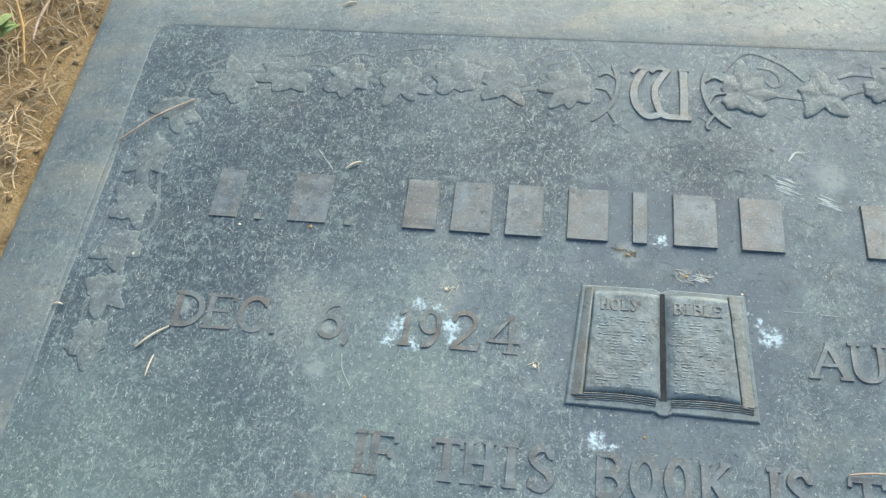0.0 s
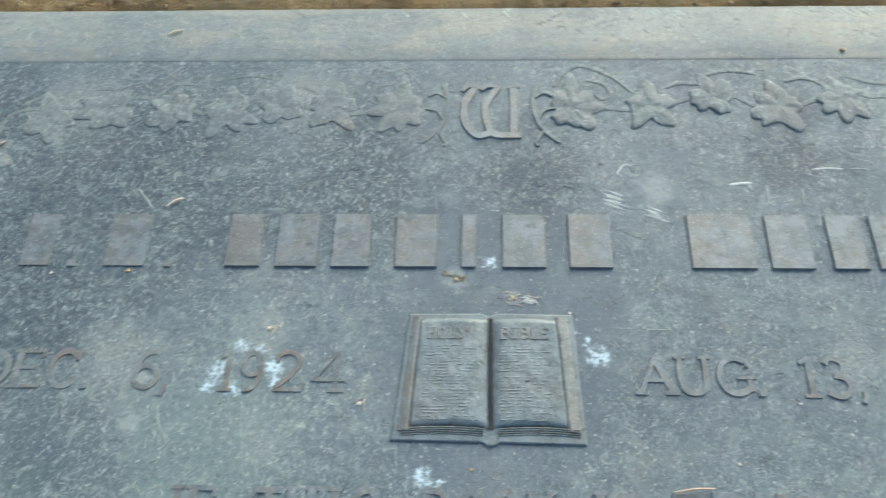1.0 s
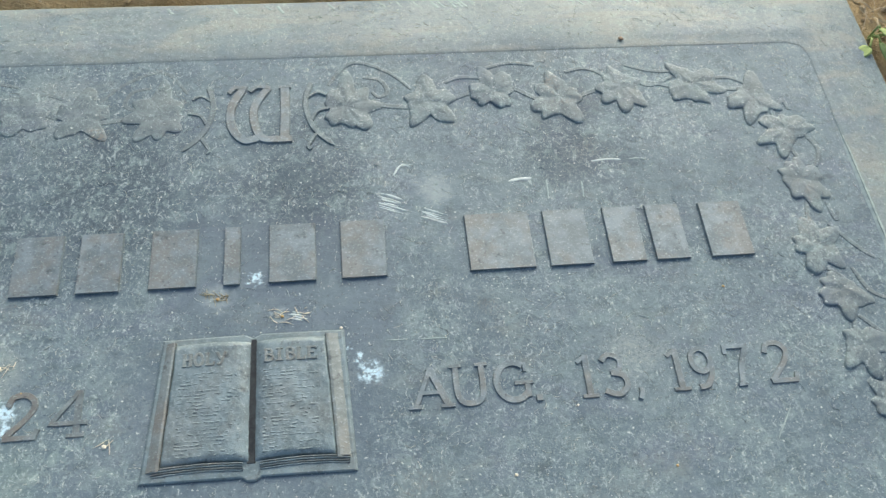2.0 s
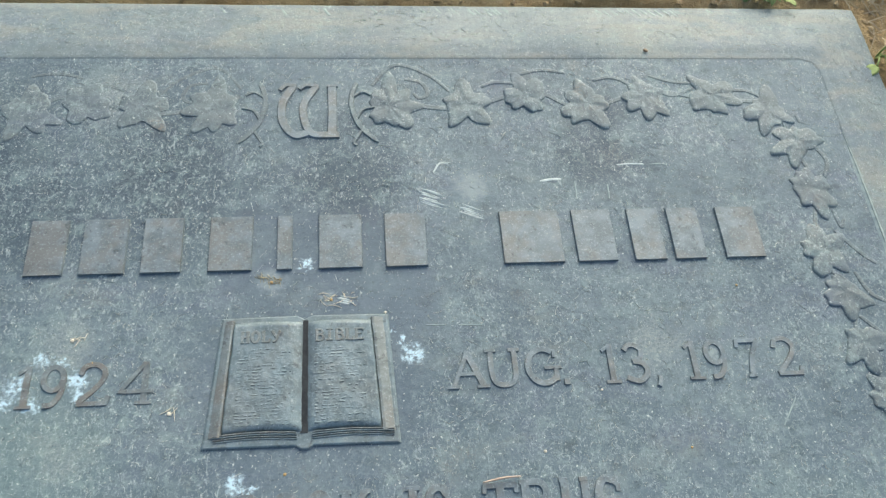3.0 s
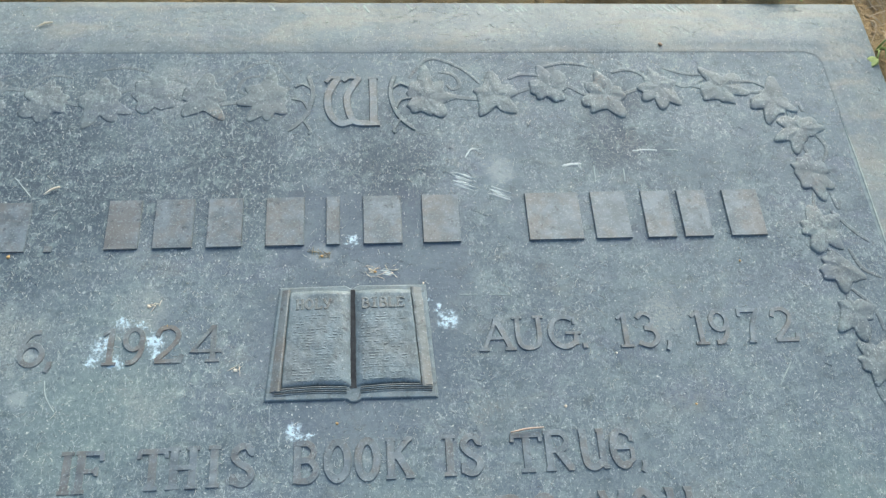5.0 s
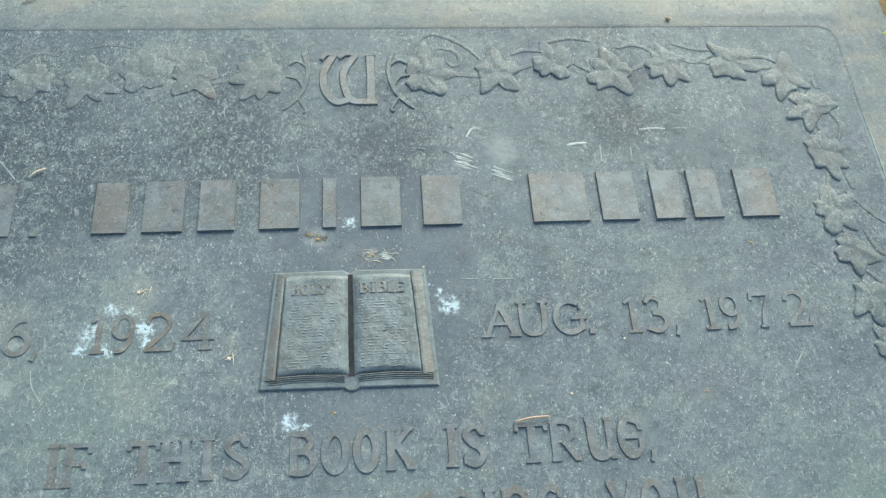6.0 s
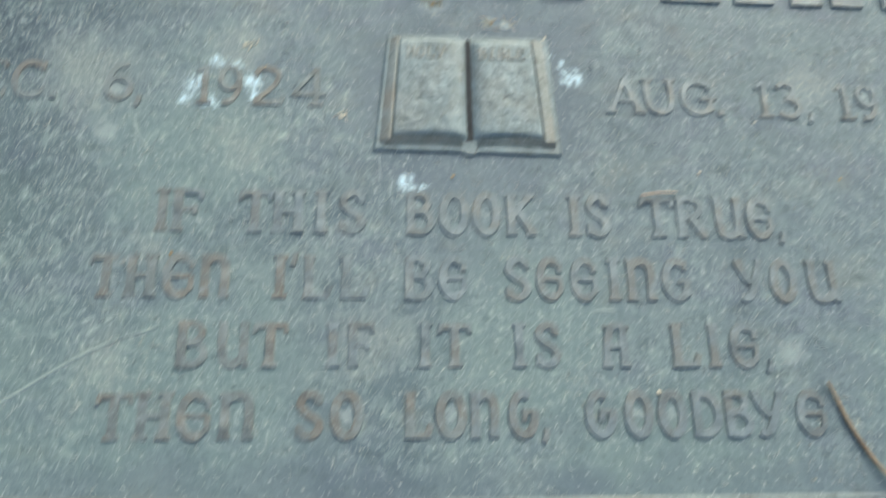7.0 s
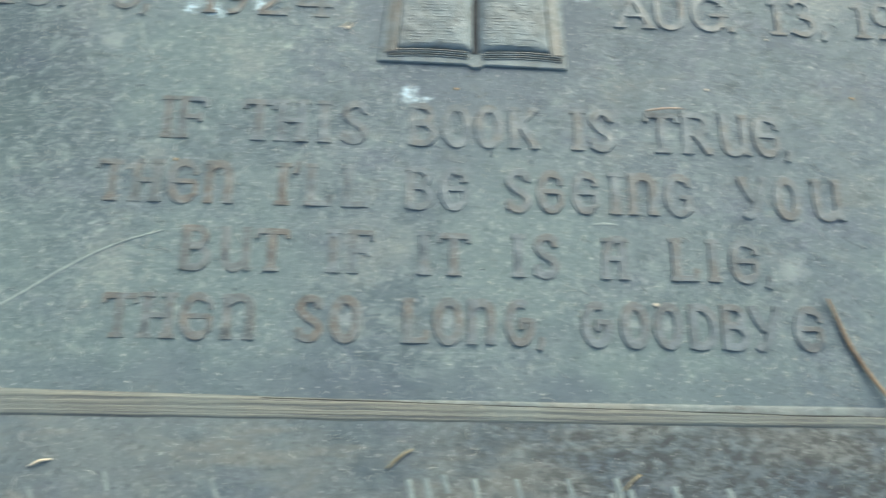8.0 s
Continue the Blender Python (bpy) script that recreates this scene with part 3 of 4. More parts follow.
def ring(profile, name, mat, label):
    """A moulding round the field: profile rows are (distance outwards, height); corners are mitred."""
    bm = bmesh.new()
    loops = []
    for s, z in profile:
        k = max(0.0, (s - 0.007) / (RIMW - 0.007))
        x0, x1, y0, y1 = X0 - s - GROW[0] * k, X1 + s + GROW[1] * k, Y0 - s - GROW[2] * k, Y1 + s + GROW[3] * k
        loop = []
        for (ax, ay), (bx, by), n in (((x0, y0), (x1, y0), 60), ((x1, y0), (x1, y1), 40), ((x1, y1), (x0, y1), 60), ((x0, y1), (x0, y0), 40)):
            for i in range(n):
                x, y = ax + (bx - ax) * i / n, ay + (by - ay) * i / n
                r = 0.006 * (1 - k) + 0.002
                cx, cy = min(max(x, x0 + r), x1 - r), min(max(y, y0 + r), y1 - r)
                if abs(x - cx) > 1e-9 and abs(y - cy) > 1e-9:
                    d = math.hypot(x - cx, y - cy)
                    x, y = cx + (x - cx) * r / d, cy + (y - cy) * r / d
                worn = 0.00035 * min(1.0, max(0.0, s / 0.012)) * noise.noise(Vector((x * 30, y * 30, 5.5)))
                step = z * near_fall(y) if z > -0.0070 else z
                if 0.0 < s < 0.0065:
                    step = 0.00004 + (z - 0.00004) * (1 - 0.85 * max(0.0, min(1.0, (x - 0.17) / 0.06)))
                loop.append(bm.verts.new((x, y, step + worn)))
        loops.append(loop)
    for a, b in zip(loops, loops[1:]):
        for i in range(len(a)):
            bm.faces.new((a[i], b[i], b[(i + 1) % len(a)], a[(i + 1) % len(a)]))
    return mpart(name, bm, mat, label, True)


PROFILE = [(-0.0008, -0.0010), (0.0000, -0.0003), (0.0005, 0.0000), (0.0014, 0.00016), (0.0030, 0.00022), (0.0040, 0.00024), (0.0050, 0.00026), (0.0070, 0.0003), (0.0095, 0.0002), (0.0130, -0.0003), (0.0220, -0.0020), (0.0330, -0.0050), (0.0372, -0.0063), (0.0386, -0.0075), (0.0393, -0.0090), (0.0395, -0.038)]
ring(PROFILE, "border", RIM, "broad sloping bronze border with scuffed edges")
# fine raised beads along the inner edge, worn down in places
# the right bead is coloured pale to stand in for its lit edge
for pts, w, h, mat in (([(0.2704, 0.168), (0.2702, 0.12), (0.2700, 0.07), (0.2695, 0.02), (0.2690, -0.05)], 0.0013, 0.0009, SCRAPE_EDGE_LIGHT), ([(-0.2545, 0.172), (-0.2570, 0.12), (-0.2580, 0.05), (-0.2585, -0.04)], 0.0030, 0.0004, FIELD), ([(-0.2610, 0.176), (-0.2625, 0.12), (-0.2630, 0.05), (-0.2635, -0.06)], 0.0022, 0.0005, RIM)):
    bm = bmesh.new()
    run = bez(pts, 30)
    sweep(bm, run, [w * (0.25 + 0.75 * math.sin(math.pi * (0.05 + 0.9 * i / len(run)))) * (1 + 0.5 * noise.noise(Vector((i * 0.21, w * 900, 4.0)))) for i in range(len(run))], -0.0002, h, 1.4, lambda q: 0.0003 * (noise.noise(Vector((q.x * 60, q.y * 60, 1.0))) - 0.3) - 0.0010 * max(0.0, min(1.0, (q.y - 0.11) / 0.06)) - 0.0010 * max(0.0, min(1.0, (0.0 - q.y) / 0.05)))
    mpart("bead", bm, mat, "thin worn bead along the border", True)
# dirt lodged along the near moulding
rng = random.Random(3)
bm = bmesh.new()
run, wide = [], []
for k in range(161):
    x = X0 + 0.006 + (X1 - X0 - 0.012) * k / 160
    upper = -0.1318 - 0.0050 * max(0.0, min(1.0, (x + 0.184) / 0.31)) + 0.0003 * noise.noise(Vector((x * 40, 8.8, 0)))
    lower = -0.1407 + 0.0003 * noise.noise(Vector((x * 55, 2.8, 0)))
    run.append((x, (upper + lower) / 2))
    wide.append(upper - lower - 0.0012)
sweep(bm, run, wide, 0.0, 0.00068, 1.6)
mpart("dirt_band", bm, BAND, "striped tan and grey dirt lodged along the near moulding")
# contact shade along the band's far edge, painted as a thin dark line
bm = bmesh.new()
seam = [(x, y + w / 2 + 0.0006) for (x, y), w in zip(run, wide) if x > -0.075]
sweep(bm, seam, [0.00012 + 0.00045 * max(0.0, 0.2 + noise.noise(Vector((x * 45, 4.4, 0)))) for x, y in seam], 0.0, 0.0005, 0.2)
mpart("shade_seam", bm, RECESS_SHADE, "dark line painted as the shade of the crevice")
bm = bmesh.new()
bmesh.ops.create_cube(bm, size=1.0, matrix=Matrix.Translation(((EX0 + EX1) / 2, (EY0 + EY1) / 2, -0.026)) @ Matrix.Diagonal((EX1 - EX0 - 0.004, EY1 - EY0 - 0.004, 0.028, 1)))
mpart("base", bm, CONCRETE)


# the name line: one plain worn bar for each character
def bar(x, y, w, h, height, mat, name, worn=0.0):
    bm = bmesh.new()
    sweep(bm, [(x, y + h * k / 14) for k in range(15)], w, -0.0002, height, 0.16, (lambda p: worn * (noise.noise(Vector((p.x * 160, p.y * 160, 7.0))) - 0.2)) if worn else None)
    return mpart(name, bm, mat)


NAME = [(-0.1983, 0.0150), (-0.1580, 0.0200), (-0.1055, 0.0172), (-0.0821, 0.0200), (-0.0582, 0.0182), (-0.0297, 0.0200), (-0.0068, 0.0082), (0.0172, 0.0205), (0.0458, 0.0200), (0.1023, 0.0290), (0.1312, 0.0200), (0.1556, 0.0165), (0.1745, 0.0165), (0.2004, 0.0205)]
for k, (x, w) in enumerate(NAME):
    bar(x, 0.0749, w - 0.002, 0.0264, 0.0013 if k > 1 else 0.0008, NAMEBAR, "name_bar", 0.0 if k > 2 else 0.0004)
for x in (-0.1815, -0.1385):
    bar(x, 0.0745, 0.0032, 0.0032, 0.0008, BROWNED, "name_bar")


# the two dates
def line(text, spots, y, h, stroke, height, mat, worn=0.0):
    for c, (x, w) in zip(text, spots):
        PARTS.append(letter(None, c, x, y, w, h, stroke, height, mat, name="numeral" if c.isdigit() else "letter", worn=worn * (0.4 if c == "6" else 1.0)))


line("DeC6", [(-0.2018, 0.0150), (-0.1873, 0.0140), (-0.1720, 0.0145), (-0.1374, 0.0126)], 0.0186, 0.0166, 0.0026, 0.0004, BROWNED, 0.0005)
line("1924", [(-0.1045, 0.0085), (-0.0942, 0.0110), (-0.0791, 0.0135), (-0.0625, 0.0140)], 0.0181, 0.0172, 0.0025, 0.0005, BROWNED, 0.0005)
line("auG", [(0.0679, 0.0165), (0.0826, 0.0148), (0.0991, 0.0155)], 0.0186, 0.0162, 0.0026, 0.00062, FAINT, 0.0003)
line("131972", [(0.1278, 0.0085), (0.1385, 0.0115), (0.1638, 0.0090), (0.1738, 0.0112), (0.1890, 0.0120), (0.2052, 0.0128)], 0.0181, 0.0170, 0.0025, 0.00062, FAINT, 0.0003)
for c, x in ((",", -0.1295), (".", -0.1620), (".", 0.1085), (",", 0.1478)):
    PARTS.append(letter(None, c, x, 0.0180 if c == "." else 0.0160, 0.003, 0.003 if c == "." else 0.005, 0.0018, 0.0007, FAINT, name="punctuation"))

# the four lines of verse
VERSE = [
    ("IFTHISBOOKISTRUE", -0.0363, 0.0168, [(-0.1153, 0.0070), (-0.1066, 0.0120), (-0.0808, 0.0112), (-0.0683, 0.0128), (-0.0559, 0.0070), (-0.0442, 0.0105), (-0.0183, 0.0110), (-0.0049, 0.0108), (0.0077, 0.0100), (0.0212, 0.0122), (0.0426, 0.0072), (0.0519, 0.0098), (0.0759, 0.0124), (0.0894, 0.0125), (0.1050, 0.0122), (0.1177, 0.0106)]),
    ("THENILLBESEEINGYOU", -0.0622, 0.0162, [(-0.1329, 0.0112), (-0.1204, 0.0118), (-0.1070, 0.0115), (-0.0940, 0.0115), (-0.0702, 0.0075), (-0.0568, 0.0110), (-0.0430, 0.0112), (-0.0191, 0.0106), (-0.0058, 0.0102), (0.0188, 0.0098), (0.0312, 0.0100), (0.0444, 0.0102), (0.0560, 0.0066), (0.0665, 0.0124), (0.0807, 0.0108), (0.1100, 0.0112), (0.1234, 0.0098), (0.1392, 0.0128)]),
    ("BUTIFITISALIE", -0.0878, 0.0160, [(-0.1001, 0.0112), (-0.0854, 0.0116), (-0.0724, 0.0112), (-0.0500, 0.0070), (-0.0402, 0.0100), (-0.0165, 0.0068), (-0.0056, 0.0112), (0.0183, 0.0070), (0.0288, 0.0096), (0.0545, 0.0118), (0.0807, 0.0114), (0.0920, 0.0066), (0.1038, 0.0110)]),
    ("THENSOLONGGOODBYE", -0.1131, 0.0158, [(-0.1243, 0.0112), (-0.1109, 0.0132), (-0.0971, 0.0118), (-0.0826, 0.0130), (-0.0574, 0.0098), (-0.0444, 0.0108), (-0.0195, 0.0104), (-0.0074, 0.0102), (0.0044, 0.0108), (0.0184, 0.0098), (0.0466, 0.0104), (0.0608, 0.0098), (0.0732, 0.0098), (0.0857, 0.0110), (0.0977, 0.0104), (0.1097, 0.0122), (0.1257, 0.0110)]),
]
for text, y, h, spots in VERSE:
    for c, (x, w) in zip(text, spots):
        worn = max(0.0, min(1.0, (x + 0.13) / 0.16))
        PARTS.append(letter(None, "g" if c == "G" and y < -0.1 else c, x, y, w, h, 0.0032, 0.00036 + 0.00030 * worn, BROWNED if (x < -0.06 and y < -0.05) or (y < -0.1 and x < 0.0) else FAINT, worn=0.0007 - 0.0004 * worn))
for c, x, y in ((",", 0.1262, -0.0385), ("'", -0.0650, -0.0500), (",", 0.1130, -0.0900), (",", 0.0262, -0.1150)):
    PARTS.append(letter(None, c, x, y, 0.0032, 0.0052, 0.0019, 0.0007, FAINT, name="punctuation"))

# ---- the open book in relief ----
bm = bmesh.new()
outline = [(-0.0362, -0.0012), (-0.0010, -0.0016), (0.0010, -0.0030), (0.0040, -0.0030), (0.0058, -0.0016), (0.0390, -0.0022), (0.0362, 0.0524), (0.0052, 0.0528), (0.0020, 0.0512), (-0.0010, 0.0528), (-0.0312, 0.0524)]
low = [bm.verts.new((x * 1.012, y * 1.01, -0.0003)) for x, y in outline]
mid_ = [bm.verts.new((x, y, 0.0006)) for x, y in outline]
top_ = [bm.verts.new((x * 0.98, y * 0.98 + 0.0005, 0.0010)) for x, y in outline]
for a, b in ((low, mid_), (mid_, top_)):
    for i in range(len(a)):
        bm.faces.new((a[i], a[(i + 1) % len(a)], b[(i + 1) % len(a)], b[i]))
bm.faces.new(top_)
book = mpart("book", bm, BOOK, "raised open book with a dark gutter and ribbed pages")


def page_z(x, side):
    """Height of a page: rolling down into the gutter and falling a little towards its fore edge."""
    u = max(0.0, (side * (x - 0.0023) - 0.0010) / 0.0290)
    return 0.0010 + 0.0022 * (1 - math.exp(-u / 0.075)) - 0.0008 * max(0.0, u - 0.35)


def page(side):
    """One page, bent down along its head and foot and dented all over."""
    bm = bmesh.new()
    nu, nv = 44, 60
    rows = []
    for j in range(nv + 1):
        v = j / nv
        row = []
        for i in range(nu + 1):
            u = i / nu
            foot, headw = (0.0302, 0.0272) if side > 0 else (0.0318, 0.0286)
            wid = foot + (headw - foot) * v
            x = 0.0023 + side * (0.0010 + u * (wid - 0.0010)) + 0.0003 * noise.noise(Vector((v * 6, side, 1.0))) * u
            y = 0.0034 + 0.0466 * v + 0.0011 * math.sin(u * math.pi) * (1 - 0.4 * v)
            z = page_z(x, side)
            edge = min(v / 0.05, (1 - v) / 0.05, 1.0)
            z = 0.0010 + (z - 0.0010) * (0.35 + 0.65 * edge ** 0.7)
            if u == 1 or v in (0.0, 1.0):
                z = 0.0007
            z += 0.00020 * noise.noise(Vector((x * 260, y * 260, 0))) + 0.00022 * noise.noise(Vector((x * 800, y * 1100, 3)))
            row.append(bm.verts.new((x, y, z)))
        rows.append(row)
    for j in range(nv):
        for i in range(nu):
            bm.faces.new((rows[j][i], rows[j][i + 1], rows[j + 1][i + 1], rows[j + 1][i]))
    return part("page", bm, BOOK, None, "", True)


def fore_edge(side):
    """The stacked leaves beside a page: a sloping strip of brown metal, a little wavy."""
    bm = bmesh.new()
    rows = []
    for j in range(31):
        v = j / 30
        foot, headw, out0, out1 = (0.0302, 0.0272, 0.0352, 0.0322) if side > 0 else (0.0318, 0.0286, 0.0366, 0.0322)
        a, b = foot + (headw - foot) * v, out0 + (out1 - out0) * v
        wave = 0.00025 * noise.noise(Vector((v * 9, side * 3, 2)))
        y = 0.0026 + 0.0482 * v
        rows.append([bm.verts.new((0.0023 + side * (a + (b - a) * f + wave), y, z + 0.00012 * noise.noise(Vector((v * 40, f * 5, side))))) for f, z in ((-0.10, 0.0008), (0.02, 0.0024), (0.22, 0.0025), (0.60, 0.0019), (0.92, 0.0013), (1.0, 0.0007))])
    for r, q in zip(rows, rows[1:]):
        for i in range(5):
            bm.faces.new((r[i], r[i + 1], q[i + 1], q[i]))
    bm.faces.new(rows[0])
    bm.faces.new(rows[-1])
    return part("fore_edge", bm, BOOK_EDGE, None, "browned edge of the stacked pages")


BOOKPARTS = [page(-1), page(1), fore_edge(-1), fore_edge(1)]
# strip coloured nearly black to paint the valley's shade between the pages
bm = bmesh.new()
sweep(bm, [(0.0021, 0.0032), (0.0022, 0.0150), (0.0024, 0.0300), (0.0025, 0.0505)], [0.0030, 0.0027, 0.0024, 0.0020], 0.0008, 0.0004, 0.3)
BOOKPARTS.append(part("gutter", bm, RECESS_SHADE, None, "nearly black gutter between the pages, its shade put into the colour"))
rng = random.Random(5)
for side in (-1, 1):
    for k in range(24):
        y = 0.0375 - k * 0.00134
        bm = bmesh.new()
        x = 0.0058 if side > 0 else -0.0248
        end = (0.0262 if side > 0 else -0.0022) - rng.choice((0, 0, 0, 0.003, 0.006))
        x += rng.uniform(0, 0.0012)
        while x < end:
            w = rng.uniform(0.0006, 0.0024)
            if rng.random() < 0.8:
                sweep(bm, [(x, y + rng.uniform(-0.00025, 0.00025)), (min(x + w, end), y + rng.uniform(-0.00025, 0.00025))], rng.uniform(0.00035, 0.0006), page_z(x + w / 2, side) - 0.0003, rng.uniform(0.00031, 0.00050), 0.8)
            x += w + rng.choice((0.0003, 0.0005, 0.0010))
        BOOKPARTS.append(part("text_bar", bm, BOOK, None))
for text, x0, x1, y in (("HOLY", -0.0215, -0.0092, 0.0405), ("BIBLe", 0.0082, 0.0242, 0.0405)):
    for k, c in enumerate(text):
        x = x0 + (x1 - x0) * k / (len(text) - 1)
        BOOKPARTS.append(letter(None, c, x, y, 0.0036, 0.0050, 0.00120, page_z(x, 1 if text == "BIBLe" else -1) + 0.00035, BOOK_EDGE, 0.0020))
# wavy leaf ends along the foot
for k in range(4):
    bm = bmesh.new()
    for side in (-1, 1):
        y = 0.0008 + k * 0.00075
        sweep(bm, [(0.0023 + side * f, y + 0.0009 * math.sin(f * 88) + 0.00018 * noise.noise(Vector((f * 300, k * 3.0, side)))) for f in np.linspace(0.003, 0.0345, 24)], [0.0003 + 0.0002 * rng.random() for _ in range(24)], 0.0008 + k * 0.00035, 0.0006, 0.2)
    BOOKPARTS.append(part("page_edge", bm, BOOK_EDGE if k % 2 else BOOK, None))


# ---- the monogram and the vine ----
def wx(u):
    return -0.0218 + u * 0.0001003


def wy(v):
    return 0.1962 - v * 0.000126


bm = bmesh.new()
for k, (pts, w) in enumerate((
        (bez([(175, 165), (125, 250), (130, 340), (185, 398), (245, 388)], 6), 0.0036),
        (bez([(285, 165), (225, 255), (232, 340), (265, 392), (330, 398), (392, 398)], 6), 0.0034),
        ([(360, 165), (362, 290), (358, 395)], 0.0040),
        (bez([(112, 185), (140, 160), (190, 165)], 5), 0.0020), (bez([(205, 180), (235, 160), (295, 165)], 5), 0.0020), ([(335, 165), (388, 163)], 0.0016))):
    sweep(bm, [(wx(u), wy(v)) for u, v in pts], w, -0.0002, 0.0009 + k * 0.00003, 0.3)
mpart("monogram", bm, FAINT, "blackletter capital monogram")


def scroll(sign):
    bm = bmesh.new()
    ax = 0.0031
    sets = ((bez([(0.0262, 0.1776), (0.0240, 0.1700), (0.0238, 0.1620), (0.0274, 0.1510), (0.0358, 0.1416)], 6), [0.0012] + [0.0022] * 22 + [0.0015, 0.0008]),
            (bez([(0.0285, 0.1490), (0.0262, 0.1450), (0.0244, 0.1416), (0.0256, 0.1398)], 6), 0.0013),
            (bez([(0.0262, 0.1560), (0.0290, 0.1610), (0.0345, 0.1625)], 6), 0.0014),
            (bez([(0.0246, 0.1690), (0.0290, 0.1720), (0.0330, 0.1700)], 6), 0.0012))
    for k, (pts, w) in enumerate(sets):
        sweep(bm, [(ax + sign * (x - ax), y) for x, y in pts], w, -0.0002, (0.0009 if sign > 0 else 0.0006) + k * 0.00003, 0.3)
    return mpart("scroll", bm, VINE)


scroll(1)
scroll(-1)


def leaf_relief(x, y, lobes, height, seed, mat):
    """A vine leaf in low relief: knobbly lobes (heading in degrees, reach in mm) round a hollow heart."""
    bm = bmesh.new()
    n = 84
    rads = [(radians(d), r * 0.001) for d, r in lobes]
    core = 0.56 * sum(r for _, r in rads) / len(rads)
    outline = []
    for k in range(n):
        a = 2 * math.pi * k / n
        reach, dome = core, 0.0
        for la, r in rads:
            d = math.atan2(math.sin(a - la), math.cos(a - la))
            wide = 0.0060 / r
            g = math.exp(-abs(d / wide) ** 1.7)
            reach, dome = max(reach, core + (r * 1.05 - core) * g), max(dome, g)
        reach *= 1 + 0.07 * math.sin(9 * a + seed) + 0.14 * noise.noise(Vector((math.cos(a) * 3.5, math.sin(a) * 3.5, seed)))
        outline.append((a, reach, dome))
    centre = bm.verts.new((x, y, height * 0.45))
    loops = []
    for f in (0.18, 0.36, 0.54, 0.70, 0.83, 0.92, 0.98, 1.02):
        loop = []
        for a, reach, dome in outline:
            px, py = x + f * reach * math.cos(a), y + f * reach * math.sin(a)
            z = height * (0.50 + 0.42 * dome * math.sin(min(f, 0.95) * 2.6) + 0.15 * f)
            z += height * (0.42 * noise.noise(Vector((px * 190, py * 190, seed))) + 0.25 * noise.noise(Vector((px * 480, py * 480, seed))))
            sink = 0.5 + 0.5 * math.cos(a - 0.9) + 0.5 * noise.noise(Vector((math.cos(a) * 2, math.sin(a) * 2, seed + 9)))
            z *= 1 - 0.8 * max(0.0, min(1.0, sink)) * f ** 2
            if f == 0.92:
                z *= 0.90
            elif f == 0.98:
                z *= 0.62
            elif f == 1.02:
                z = -0.0004
            loop.append(bm.verts.new((px, py, z)))
        loops.append(loop)
    for k in range(n):
        bm.faces.new((centre, loops[0][k], loops[0][(k + 1) % n]))
    for a, b in zip(loops, loops[1:]):
        for k in range(n):
            bm.faces.new((a[k], b[k], b[(k + 1) % n], a[(k + 1) % n]))
    return part("leaf", bm, mat, None, "", True)


# leaves from the monogram outwards and down the side: place, and lobes as (heading, reach in mm)
LEAVES = [
    (0.0420, 0.1630, [(90, 21), (135, 11.3), (-128, 12), (-85, 12), (-52, 17), (-3, 16), (40, 14)]),
    (0.0800, 0.1645, [(97, 16), (-126, 17), (-55, 16), (15, 11.4), (173, 12)]),
    (0.1100, 0.1690, [(105, 15.5), (175, 11), (-63, 11.2), (-149, 11.7), (22, 11), (55, 14)]),
    (0.1410, 0.1640, [(98, 15), (-155, 17), (-126, 15), (-68, 18.4), (0, 11), (147, 12)]),
    (0.1710, 0.1690, [(105, 11.4), (-171, 12.2), (-135, 13), (-87, 16), (-47, 17), (17, 10.4)]),
    (0.2070, 0.1690, [(127, 15), (-164, 14), (-138, 14), (-77, 13), (-15, 15), (30, 14)]),
    (0.2340, 0.1590, [(74, 17), (-168, 14), (-112, 16), (-32, 13)]),
    (0.2440, 0.1400, [(145, 12), (-150, 16), (97, 8), (-4, 14), (23, 12), (-108, 16)]),
    (0.2420, 0.1120, [(150, 9), (-115, 12), (22, 11), (-78, 18), (-45, 15), (85, 11)]),
    (0.2380, 0.0770, [(162, 10), (94, 15), (-110, 14), (34, 15), (-48, 14)]),
    (0.2420, 0.0560, [(131, 9), (-158, 11), (-93, 14), (-32, 14)]),
    (0.2430, 0.0310, [(135, 9), (-141, 13), (-87, 15), (22, 11)]),
    (0.2460, 0.0070, [(120, 11), (-165, 9), (-100, 13), (-30, 10), (50, 11)]),
]
LEFT = [(-0.0400, 0.1620), (-0.0740, 0.1640), (-0.1000, 0.1640), (-0.1260, 0.1620), (-0.1530, 0.1640), (-0.1860, 0.1620), (-0.2130, 0.1560), (-0.2380, 0.1360), (-0.2420, 0.1080), (-0.2430, 0.0800), (-0.2424, 0.0560), (-0.2425, 0.0330), (-0.2421, 0.0080)]
